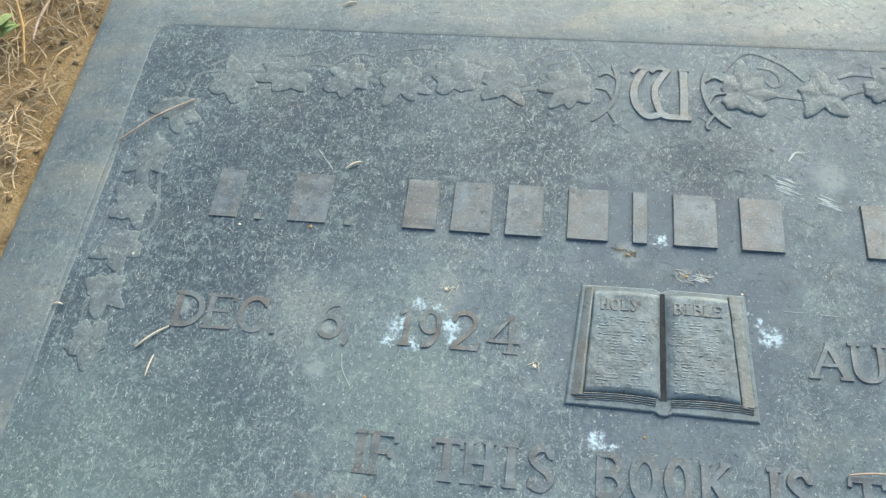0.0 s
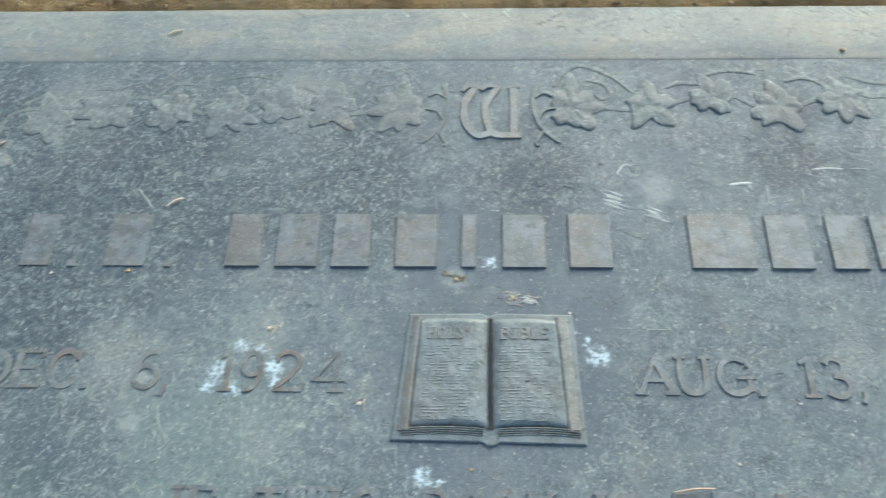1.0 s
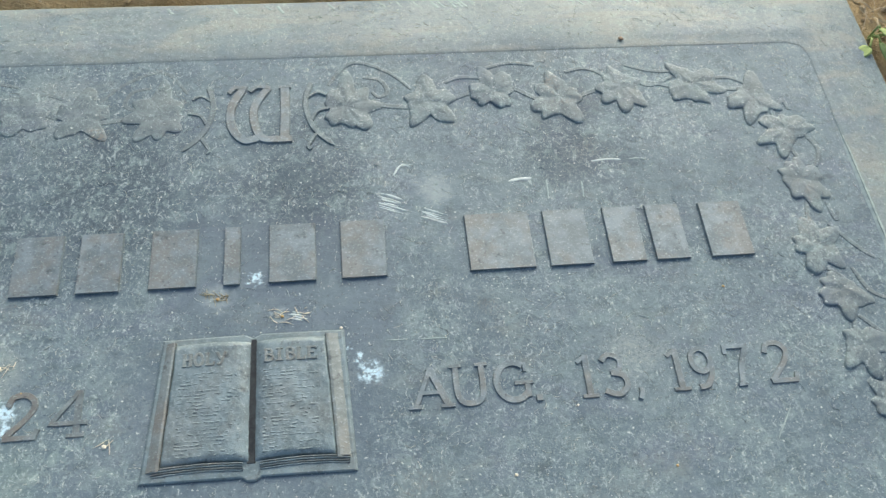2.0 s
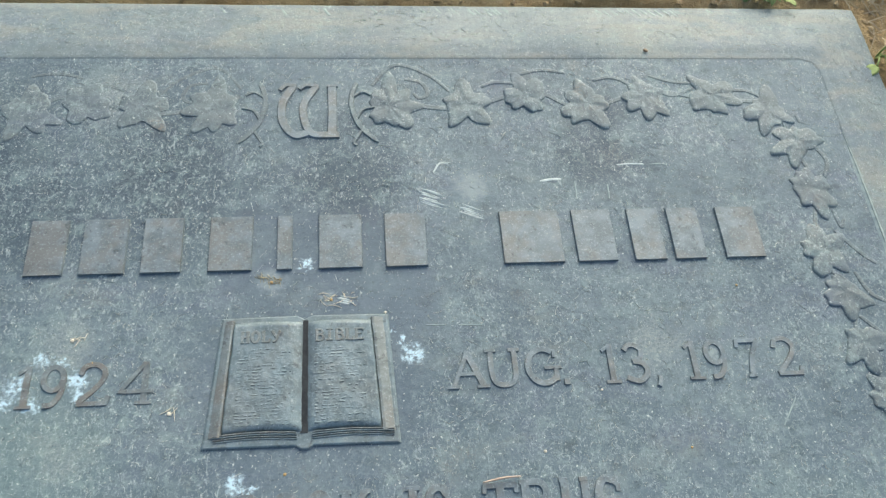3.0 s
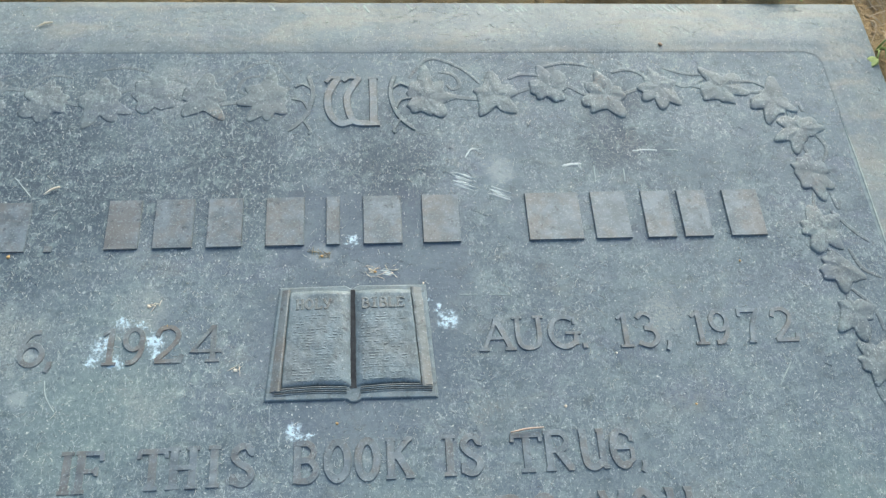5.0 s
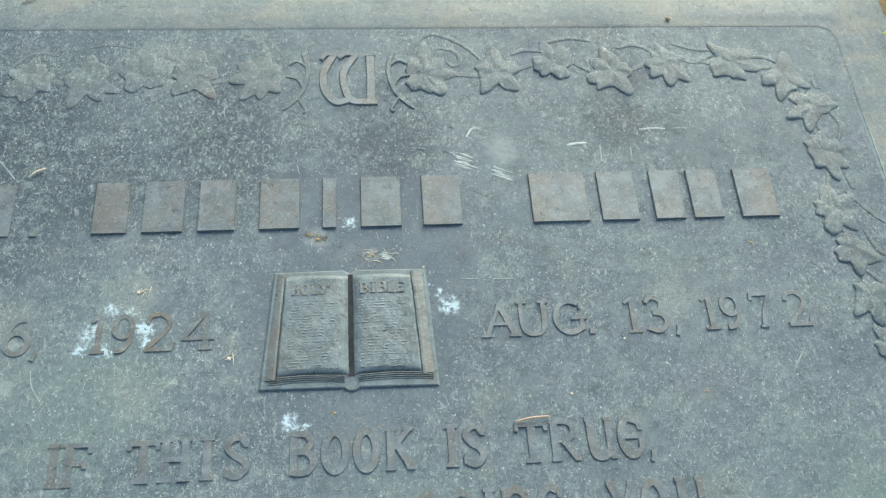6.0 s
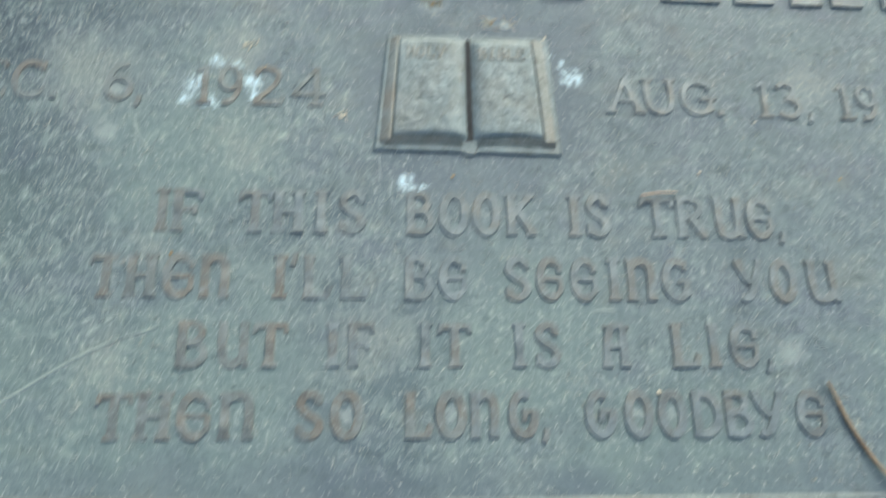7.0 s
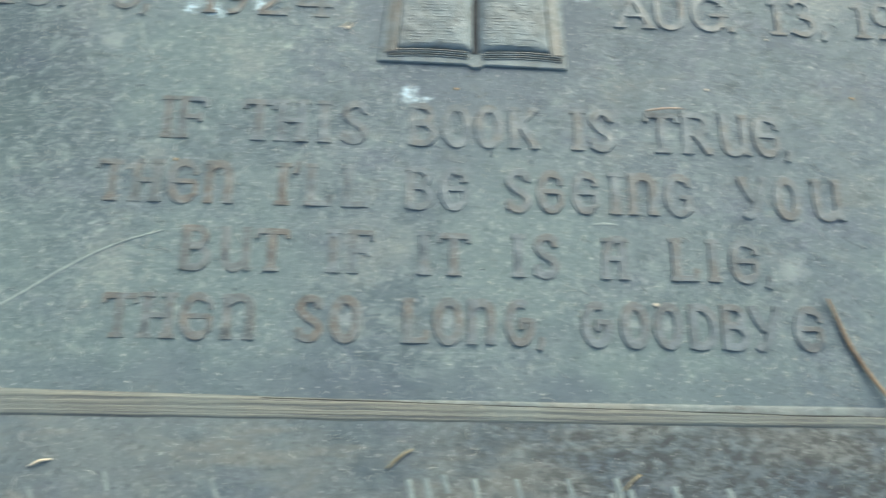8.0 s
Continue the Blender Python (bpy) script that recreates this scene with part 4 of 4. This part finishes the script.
TENDRILS = [
    [(0.034, 0.176), (0.042, 0.187), (0.050, 0.189), (0.063, 0.182), (0.072, 0.172)], [(0.050, 0.180), (0.058, 0.178), (0.061, 0.171), (0.057, 0.168), (0.054, 0.171)],
    [(0.088, 0.175), (0.095, 0.178), (0.107, 0.177)], [(0.108, 0.183), (0.120, 0.186), (0.132, 0.184)], [(0.146, 0.179), (0.154, 0.181), (0.161, 0.179), (0.168, 0.172)],
    [(0.178, 0.173), (0.186, 0.169), (0.198, 0.174)], [(0.176, 0.182), (0.188, 0.178), (0.199, 0.177)], [(0.218, 0.172), (0.226, 0.172), (0.234, 0.167)], [(0.243, 0.151), (0.248, 0.157), (0.249, 0.151)],
    [(0.250, 0.140), (0.256, 0.128), (0.252, 0.118)], [(0.250, 0.099), (0.2515, 0.090), (0.254, 0.094)], [(0.247, 0.088), (0.256, 0.076), (0.262, 0.070)], [(0.250, 0.066), (0.254, 0.055), (0.262, 0.050)],
    [(0.245, 0.044), (0.253, 0.034), (0.2545, 0.022)], [(0.242, -0.002), (0.2430, -0.0110), (0.2490, -0.0209)],
]
for side in (1, -1):
    def at(x, y):
        return (x, y) if side > 0 else (0.0050 - x, y - 0.002)

    high = 0.00105 if side > 0 else 0.00052
    bm = bmesh.new()
    run = bez([at(0.0345, 0.172)] + [at(x + 0.003 * (-1) ** k, y + 0.003 * (-1) ** k) for k, (x, y, _) in enumerate(LEAVES)], 6)
    sweep(bm, run, [0.0024 - 0.0010 * i / len(run) for i in range(len(run))], -0.0002, high * 0.40, 1.0)
    for k, pts in enumerate(TENDRILS):
        curl = bez([at(*q) for q in pts], 6)
        sweep(bm, curl, [0.0006 + 0.0012 * math.sin(math.pi * (0.15 + 0.8 * i / len(curl))) for i in range(len(curl))], -0.0002, high * (0.40 + 0.02 * k / len(TENDRILS)), 1.1)
    vine = mpart("vine", bm, VINE, "trailing vine stem in relief" if side > 0 else "worn trailing vine stem in relief")
    kids = []
    for k, (x, y, lobes) in enumerate(LEAVES):
        if side < 0:
            (x, y), lobes = LEFT[k], [(180 - d, r) for d, r in lobes]
        kids.append(leaf_relief(x, y, lobes, high * (0.96 + 0.03 * (k % 3)), k + 0.5 + (40 if side < 0 else 0), VINE))
    set_under(vine, kids)

# ---- scratches and scuffs on the bronze ----
bm = bmesh.new()
sweep(bm, bez([(-0.212, -0.131), (-0.1900, -0.1165), (-0.1658, -0.1028), (-0.1450, -0.0885), (-0.1286, -0.0793), (-0.112, -0.0735)], 5), [0.0005] * 14 + [0.0004] * 6 + [0.0002] * 6, -0.0001, 0.00028, 1.0)
mpart("scratch", bm, SCRAPE_EDGE_LIGHT, "long pale scratch")
rng = random.Random(11)
for x0, y0, n, dx, dy in ((0.0535, 0.1158, 13, 0.0125, -0.0052), (0.0715, 0.1062, 9, 0.0100, -0.0036), (0.0150, 0.0620, 5, 0.0070, -0.0018)):
    for k in range(n):
        x, y = x0 + rng.uniform(-0.001, 0.0015), y0 - k * 0.00062 + rng.uniform(-0.0003, 0.0003)
        a, b = rng.uniform(0.0, 0.3), rng.uniform(0.6, 1.0)
        bm = bmesh.new()
        sweep(bm, [(x + dx * t, y + dy * t + rng.uniform(-0.00015, 0.00015)) for t in (a, (a + b) / 2, b)], [0.0002, rng.uniform(0.0003, 0.0009), 0.0001], -0.0001, 0.00020, 0.8)
        mpart("scuff", bm, SCRATCH)

for pts, w, mat in (
        ([(0.1105, 0.1180), (0.1150, 0.1190), (0.1205, 0.1192)], 0.0011, SCRATCH), ([(0.1490, 0.1268), (0.1560, 0.1274), (0.1625, 0.1270)], 0.0006, SCRATCH), ([(0.1660, 0.1268), (0.1700, 0.1272), (0.1740, 0.1264)], 0.0005, SCRAPE_EDGE_LIGHT),
        ([(0.0605, 0.1240), (0.0640, 0.1290), (0.0680, 0.1285)], 0.0006, SCRATCH), ([(0.0640, 0.1300), (0.0690, 0.1290)], 0.0004, SCRAPE_EDGE_LIGHT), ([(0.1265, 0.1080), (0.1270, 0.1180)], 0.0006, SCRAPE_EDGE_LIGHT), ([(0.1420, 0.1080), (0.1425, 0.1160)], 0.0005, SCRAPE_EDGE_LIGHT),
        ([(-0.1300, 0.0120), (-0.1285, 0.0050), (-0.1240, -0.0020)], 0.0004, SCRAPE_EDGE_LIGHT), ([(0.0470, -0.0670), (0.0515, -0.0664), (0.0560, -0.0668)], 0.0007, SCRAPE_EDGE_LIGHT), ([(0.0520, 0.0470), (0.0600, 0.0469)], 0.0002, SCRAPE_EDGE_LIGHT), ([(0.0660, 0.0467), (0.0760, 0.0463)], 0.0002, SCRAPE_EDGE_LIGHT),
        ([(-0.1600, 0.1160), (-0.1510, 0.1050)], 0.0004, SCRAPE_EDGE_LIGHT), ([(0.1960, -0.0030), (0.2040, 0.0080)], 0.00022, SCRAPE_EDGE_LIGHT)):
    bm = bmesh.new()
    run = bez(pts, 6)
    sweep(bm, run, [w * (0.3 + 0.7 * math.sin(math.pi * (0.1 + 0.8 * i / len(run)))) * rng.uniform(0.7, 1.2) for i in range(len(run))], -0.0001, 0.00018, 1.2)
    mpart("scuff", bm, mat)


def rim_z(x, y):
    """The border's height: the profile, stretched on each side as the border is."""
    s, grow = max((X0 - x, GROW[0]), (x - X1, GROW[1]), (Y0 - y, GROW[2]), (y - Y1, GROW[3]))
    if s > 0.007:
        s = 0.007 + (s - 0.007) * (RIMW - 0.007) / (RIMW - 0.007 + grow)
    return float(np.interp(s, [p[0] for p in PROFILE], [p[1] for p in PROFILE])) * near_fall(y)


for k in range(34):
    x = 0.158 + k * 0.0042 if k < 12 else rng.choice((rng.uniform(0.06, 0.11), rng.uniform(-0.05, 0.25)))
    y = EY1 - rng.uniform(0.0035, 0.005)
    ln = rng.uniform(0.003, 0.007)
    bm = bmesh.new()
    sweep(bm, [(x, y), (x + 0.0012, y - ln / 2), (x + 0.003, y - ln)], 0.0012, -0.0003, 0.00042, 1.5, lambda p: rim_z(p.x, p.y))
    mpart("tool_mark", bm, SCRAPE_EDGE_LIGHT)
for k in range(22):
    x, y = rng.uniform(-0.2, 0.14), EY0 + rng.uniform(0.008, 0.014)
    bm = bmesh.new()
    sweep(bm, [(x, y), (x - 0.002, y + rng.uniform(0.003, 0.008))], 0.0012, -0.0003, 0.00042, 1.5, lambda p: rim_z(p.x, p.y))
    mpart("tool_mark", bm, SCRAPE_EDGE_LIGHT)
set_under(marker, PARTS)
set_under(book, BOOKPARTS)

# ---- lint and chaff dust lying on the bronze ----
rng = random.Random(23)
dv, df = [], []


def speck(x, y, z, length, width, turn, bend):
    """A tiny bent fibre: a three-sided prism in two stretches."""
    i0 = len(dv)
    for k in range(3):
        a = turn + bend * (k - 1)
        cx = x + math.cos(turn) * length * (k - 1) / 2 + math.cos(turn + 1.57) * bend * length * 0.25 * (1 if k == 1 else -1)
        cy = y + math.sin(turn) * length * (k - 1) / 2 + math.sin(turn + 1.57) * bend * length * 0.25 * (1 if k == 1 else -1)
        px, py = -math.sin(a) * width / 2, math.cos(a) * width / 2
        dv.extend([(cx + px, cy + py, z), (cx - px, cy - py, z), (cx, cy, z + width * 0.7)])
    for k in range(2):
        a, b = i0 + 3 * k, i0 + 3 * k + 3
        df.extend([(a, b, b + 2, a + 2), (a + 1, a + 2, b + 2, b + 1), (a, a + 1, b + 1, b)])
    df.extend([(i0, i0 + 2, i0 + 1), (i0 + 6, i0 + 7, i0 + 8)])


for k in range(20000):
    x, y = rng.uniform(EX0 + 0.004, EX1 - 0.004), rng.uniform(EY0 + 0.004, EY1 - 0.004)
    if rng.random() > (0.50 if x < -0.03 else 0.56) + 1.0 * noise.noise(Vector((x * 38, y * 38, 6.0))):
        continue
    inside = X0 < x < X1 and Y0 < y < Y1
    if (-0.03 < x < 0.037 and 0.0 < y < 0.052) or (not inside and max(X0 - x, x - X1, Y0 - y, y - Y1) < 0.009):
        continue
    z = -0.00005 if inside else rim_z(x, y) + 0.0001
    kind = rng.random()
    if kind < 0.66:
        speck(x, y, z, 0.0009 + 0.0036 * rng.random() ** 2, rng.uniform(0.00012, 0.00024), rng.uniform(0, 3.14), rng.uniform(-1.1, 1.1))
    else:
        speck(x, y, z, rng.uniform(0.0003, 0.0008), rng.uniform(0.00020, 0.00042), rng.uniform(0, 3.14), 0.0)
dm = bpy.data.meshes.new("lint")
dm.from_pydata(dv, [], df)
dm.materials.append(LINT)
tagged(new("lint", dm), "pale grass lint and dust scattered over the bronze", "lint", kind="stuff")


# ---- needles, stalks, flakes and crumbs lying on the marker ----
def needle(name, pts, r, mat, label, category, group=""):
    bm = bmesh.new()
    run = bez(pts, 6)
    tube(bm, run, [r * (0.6 + 0.4 * math.sin(3.0 * i / max(1, len(run) - 1) + 0.1)) for i in range(len(run))], 6)
    ob = part(name, bm, mat, None, "", True)
    return tagged(ob, label, category, group)


needle("pine_needle", [(-0.2618, 0.1144, 0.0007), (-0.2460, 0.1290, 0.0026), (-0.2301, 0.1423, 0.0010)], 0.00055, NEEDLE, "dry pinkish-tan pine needle lying across the worn vine", "pine needle")
needle("pine_needle", [(0.0695, -0.0196, 0.0018), (0.0770, -0.0184, 0.0022), (0.0843, -0.0180, 0.0019)], 0.00045, NEEDLE, "short pale pink pine needle resting on a raised letter", "pine needle")
needle("stalk", [(0.1335, -0.0938, 0.0015), (0.1362, -0.1010, 0.0012), (0.1400, -0.1112, 0.0010), (0.1462, -0.1225, 0.0012), (0.1535, -0.1330, 0.0026), (0.1640, -0.1430, 0.0022)], 0.0008, STALK, "curved brown dry stalk lying over the border moulding", "stalk")
for a, b, r in (((-0.2198, 0.0069), (-0.2076, 0.0178), 0.0006), ((-0.2115, -0.0060), (-0.2105, 0.0040), 0.0004), ((-0.1446, 0.1053), (-0.1376, 0.1098), 0.0006), ((-0.2640, 0.0235), (-0.2590, 0.0240), 0.0005)):
    needle("straw_bit", [(*a, 0.0007), ((a[0] + b[0]) / 2, (a[1] + b[1]) / 2 + 0.0005, 0.0012), (*b, 0.0007)], r, CHAFF, "short bit of pale dry straw on the bronze field", "straw", "straw bits on the marker")
for a, b, r in (((-0.0280, -0.1569), (-0.0195, -0.1502), 0.0005), ((0.0537, -0.1634), (0.0599, -0.1577), 0.00042), ((-0.1476, -0.1575), (-0.1405, -0.1552), 0.0005), ((-0.165, 0.213), (-0.158, 0.2165), 0.0006)):
    za, zb = rim_z(*a) + 0.0006, rim_z(*b) + 0.0006
    needle("straw_bit", [(*a, za), ((a[0] + b[0]) / 2, (a[1] + b[1]) / 2 + 0.0006, (za + zb) / 2 + 0.0003), (*b, zb)], r, CHAFF if a[0] < -0.1 else OLD_STRAW, "short bit of dry straw on the sloping border", "straw", "straw bits on the marker")

# frayed shreds of old grass stuck to the bronze above the book
rng = random.Random(41)
for cx, cy, n, spread, turn in ((-0.0120, 0.0700, 14, 0.0050, -0.7), (0.0150, 0.0600, 16, 0.0075, -0.25), (0.1010, 0.0990, 4, 0.0025, 1.2), (-0.0860, 0.0460, 5, 0.0030, 0.6), (-0.0490, 0.0140, 4, 0.0022, 0.9)):
    bm = bmesh.new()
    for k in range(n):
        x, y, a, ln = cx + rng.uniform(-spread, spread), cy + rng.uniform(-spread, spread) * 0.5, turn + rng.uniform(-1.0, 1.0), rng.uniform(0.0015, 0.0060)
        tube(bm, bez([(x - ln / 2 * math.cos(a), y - ln / 2 * math.sin(a), 0.0001), (x, y + rng.uniform(-0.0008, 0.0008), 0.0002), (x + ln / 2 * math.cos(a), y + ln / 2 * math.sin(a), 0.0001)], 3), [0.00006, 0.00010, 0.00014, 0.00018, 0.00014, 0.00010, 0.00005], 5)
    tagged(part("grass_shred", bm, CHAFF if cx != -0.0120 else OLD_STRAW, None, "", True), "frayed pale shred of dry grass stuck to the bronze", "grass shred", "shreds on the marker")


def crumb(x, y, z, r, mat, seed, label):
    bm = bmesh.new()
    bmesh.ops.create_icosphere(bm, subdivisions=2, radius=r)
    for v in bm.verts:
        v.co *= 1 + 0.35 * noise.noise(v.co * (1.2 / r) + Vector((seed, 0, 0)))
        v.co.z *= 0.4
        v.co += Vector((x, y, z + r * 0.28))
    return tagged(part("crumb", bm, mat, None, "", True), label, "crumb", "crumbs on the marker")


for k, (x, y, r) in enumerate(((-0.1553, 0.0724, 0.0016), (-0.0493, 0.0135, 0.0016), (-0.0050, -0.0120, 0.0011), (0.0955, -0.0085, 0.0012), (0.1550, -0.0100, 0.0010), (0.0690, -0.0975, 0.0016), (-0.1105, -0.0455, 0.0012), (-0.0895, 0.0455, 0.0015), (0.0130, 0.0600, 0.0012), (0.0355, 0.0535, 0.0011), (-0.012, 0.0690, 0.0013), (-0.1890, 0.0712, 0.0013), (-0.0805, 0.0355, 0.0012), (0.1225, 0.0155, 0.0009), (0.192, 0.0610, 0.0010), (-0.235, 0.052, 0.0014))):
    crumb(x, y, 0.0, r * 0.55, ORANGE if k % 2 == 0 else CHAFF, k * 3.1, "tiny orange-tan crumb on the bronze field" if k % 2 == 0 else "tiny pale crumb on the bronze field")
crumb(0.1775, 0.1985, 0.0006, 0.0013, STALK, 77.0, "small dark brown seed on the moulding")

# ---- thatch, crumbs of earth and weeds in the soil ----
rng = random.Random(31)
sv, sf = [], []


def blade(x, y, length, width, turn, lift):
    """A dry grass blade: a bent three-sided prism, tapering to its tip."""
    i0, n = len(sv), 4
    a, px, py = turn, x, y
    z = max(soil_height(x, y), -0.02) + 0.0008
    curve = rng.uniform(-0.16, 0.16)
    for k in range(n + 1):
        w = width * (1 - 0.75 * (k / n) ** 2) / 2
        h = lift * math.sin(math.pi * min(1.0, k / n * 1.1)) + rng.uniform(0, 0.0008)
        ox, oy = -math.sin(a) * w, math.cos(a) * w
        zz = max(z, soil_height(px, py) + 0.0006) + h
        sv.extend([(px + ox, py + oy, zz), (px - ox, py - oy, zz), (px, py, zz + w * 0.9)])
        a += curve
        px += math.cos(a) * length / n
        py += math.sin(a) * length / n
    for k in range(n):
        p, q = i0 + 3 * k, i0 + 3 * k + 3
        sf.extend([(p, q, q + 2, p + 2), (p + 1, p + 2, q + 2, q + 1), (p, p + 1, q + 1, q)])
    sf.extend([(i0, i0 + 2, i0 + 1), (i0 + 3 * n, i0 + 3 * n + 1, i0 + 3 * n + 2)])


def outside(x, y, gap=0.0):
    return x < EX0 - gap or x > EX1 + gap or y < EY0 - gap or y > EY1 + gap


count = 0
while count < 19000:
    x, y = rng.uniform(-0.50, 0.50), rng.uniform(-0.32, 0.42)
    if not outside(x, y, 0.004):
        continue
    thin = noise.noise(Vector((x * 14, y * 14, 3.0)))
    if rng.random() > 0.66 + 0.8 * thin:
        continue
    ln = rng.uniform(0.005, 0.028)
    t = rng.uniform(0, 6.28)
    if not outside(x + ln * math.cos(t), y + ln * math.sin(t), 0.002):
        continue
    blade(x, y, ln, rng.uniform(0.0005, 0.0013), t, rng.uniform(0.0, 0.005))
    count += 1
sm = bpy.data.meshes.new("thatch")
sm.from_pydata(sv, [], sf)
sm.materials.append(STRAW)
tagged(new("thatch", sm), "dry straw-coloured grass thatch lying on the soil", "thatch", kind="stuff")

bm = bmesh.new()
bmesh.ops.create_icosphere(bm, subdivisions=1, radius=1.0)
unit_v, unit_f = [v.co.copy() for v in bm.verts], [[v.index for v in f.verts] for f in bm.faces]
bm.free()
pv, pf = [], []
for k in range(7000):
    x, y = rng.uniform(-0.48, 0.48), rng.uniform(-0.30, 0.40)
    if not outside(x, y, 0.003):
        continue
    r = rng.uniform(0.0006, 0.0022) if rng.random() < 0.975 else rng.uniform(0.0022, 0.0042)
    z, i0 = soil_height(x, y) + r * 0.25, len(pv)
    for v in unit_v:
        s = r * (1 + 0.75 * noise.noise(v * 1.5 + Vector((k * 1.3, 0, 0))))
        pv.append((x + v.x * s, y + v.y * s, z + v.z * s * 0.5))
    pf.extend([[i0 + i for i in f] for f in unit_f])
pm = bpy.data.meshes.new("soil_crumbs")
pm.from_pydata(pv, [], pf)
pm.materials.append(PEBBLE)
tagged(new("soil_crumbs", pm), "loose brown crumbs of earth and grit", "earth crumbs", kind="stuff")

for pts in (((-0.337, 0.226), (-0.339, 0.200), (-0.337, 0.182)), ((-0.352, 0.150), (-0.346, 0.128), (-0.345, 0.105)), ((-0.36, 0.215), (-0.345, 0.19), (-0.336, 0.165))):
    needle("pine_needle", [(x, y, soil_height(x, y) + 0.004) for x, y in pts], 0.0008, NEEDLE if pts[0][0] > -0.34 else ORANGE, "fallen orange-brown pine needle on the soil", "pine needle", "needles on the soil")


def weed_leaf(base, tip, width, up):
    """An oval leaf with a folded midrib and some thickness."""
    bm = bmesh.new()
    b, t = Vector(base), Vector(tip)
    d = t - b
    side = Vector((-d.y, d.x, 0)).normalized()
    n, rows = 8, []
    for k in range(n + 1):
        s = k / n
        c = b + d * s + Vector((0, 0, up * math.sin(math.pi * s)))
        w = width / 2 * (math.sin(math.pi * (0.06 + 0.92 * s)) ** 0.8) + 0.0001
        rows.append([bm.verts.new(c + side * o * w + Vector((0, 0, abs(o) * w * 0.22 - th))) for o, th in ((-1, 0), (-0.5, 0), (0, 0.0), (0.5, 0), (1, 0), (0.5, 0.0004), (0, 0.0005), (-0.5, 0.0004))])
    for r, q in zip(rows, rows[1:]):
        for j in range(8):
            bm.faces.new((r[j], q[j], q[(j + 1) % 8], r[(j + 1) % 8]))
    bm.faces.new(rows[0])
    bm.faces.new(rows[-1])
    return part("leaf", bm, LEAF, None, "", True)


def weed(x, y, leaves, spread, size, seed, label, heading=None):
    r_ = random.Random(seed)
    z = soil_height(x, y)
    base = thing("weed", (x, y, z), label, "weed", "weeds in the soil")
    kids = []
    for k in range(leaves):
        a = r_.uniform(0, 6.28) if heading is None else heading + r_.uniform(-1.0, 1.0)
        d = spread * r_.uniform(0.15, 1.0)
        sx, sy, sz = x + d * math.cos(a), y + d * math.sin(a), z + r_.uniform(0.004, 0.010)
        bm = bmesh.new()
        tube(bm, bez([(x, y, z - 0.002), ((x + sx) / 2, (y + sy) / 2, sz), (sx, sy, sz)], 4), [0.0006] * 9, 5)
        kids.append(part("stem", bm, LEAF, None, "", True))
        b = a + r_.uniform(-0.8, 0.8)
        ln = size * r_.uniform(0.7, 1.2)
        kids.append(weed_leaf((sx, sy, sz), (sx + ln * math.cos(b), sy + ln * math.sin(b), sz + r_.uniform(-0.003, 0.004)), ln * 0.48, 0.0012))
    set_under(base, kids)


weed(0.2480, 0.2450, 7, 0.012, 0.0085, 1, "low yellow-green weed with small oval leaves at the marker's edge", 0.4)
weed(0.2660, 0.2510, 9, 0.015, 0.0080, 7, "low yellow-green weed with small oval leaves at the marker's edge")
weed(0.2950, 0.2505, 7, 0.009, 0.0105, 2, "low yellow-green weed with small oval leaves at the marker's edge", 1.2)
weed(0.3165, 0.2060, 6, 0.016, 0.0115, 3, "bright green sprig leaning on the marker's corner", -1.1)
weed(-0.0063, 0.2600, 3, 0.005, 0.0090, 4, "tiny green shoot in dry thatch", 1.5)
weed(0.0390, 0.2540, 3, 0.005, 0.0080, 5, "tiny green shoot in dry thatch", 1.5)
weed(-0.3600, 0.1800, 4, 0.008, 0.0140, 6, "green leaf rosette in bare soil", 0.2)
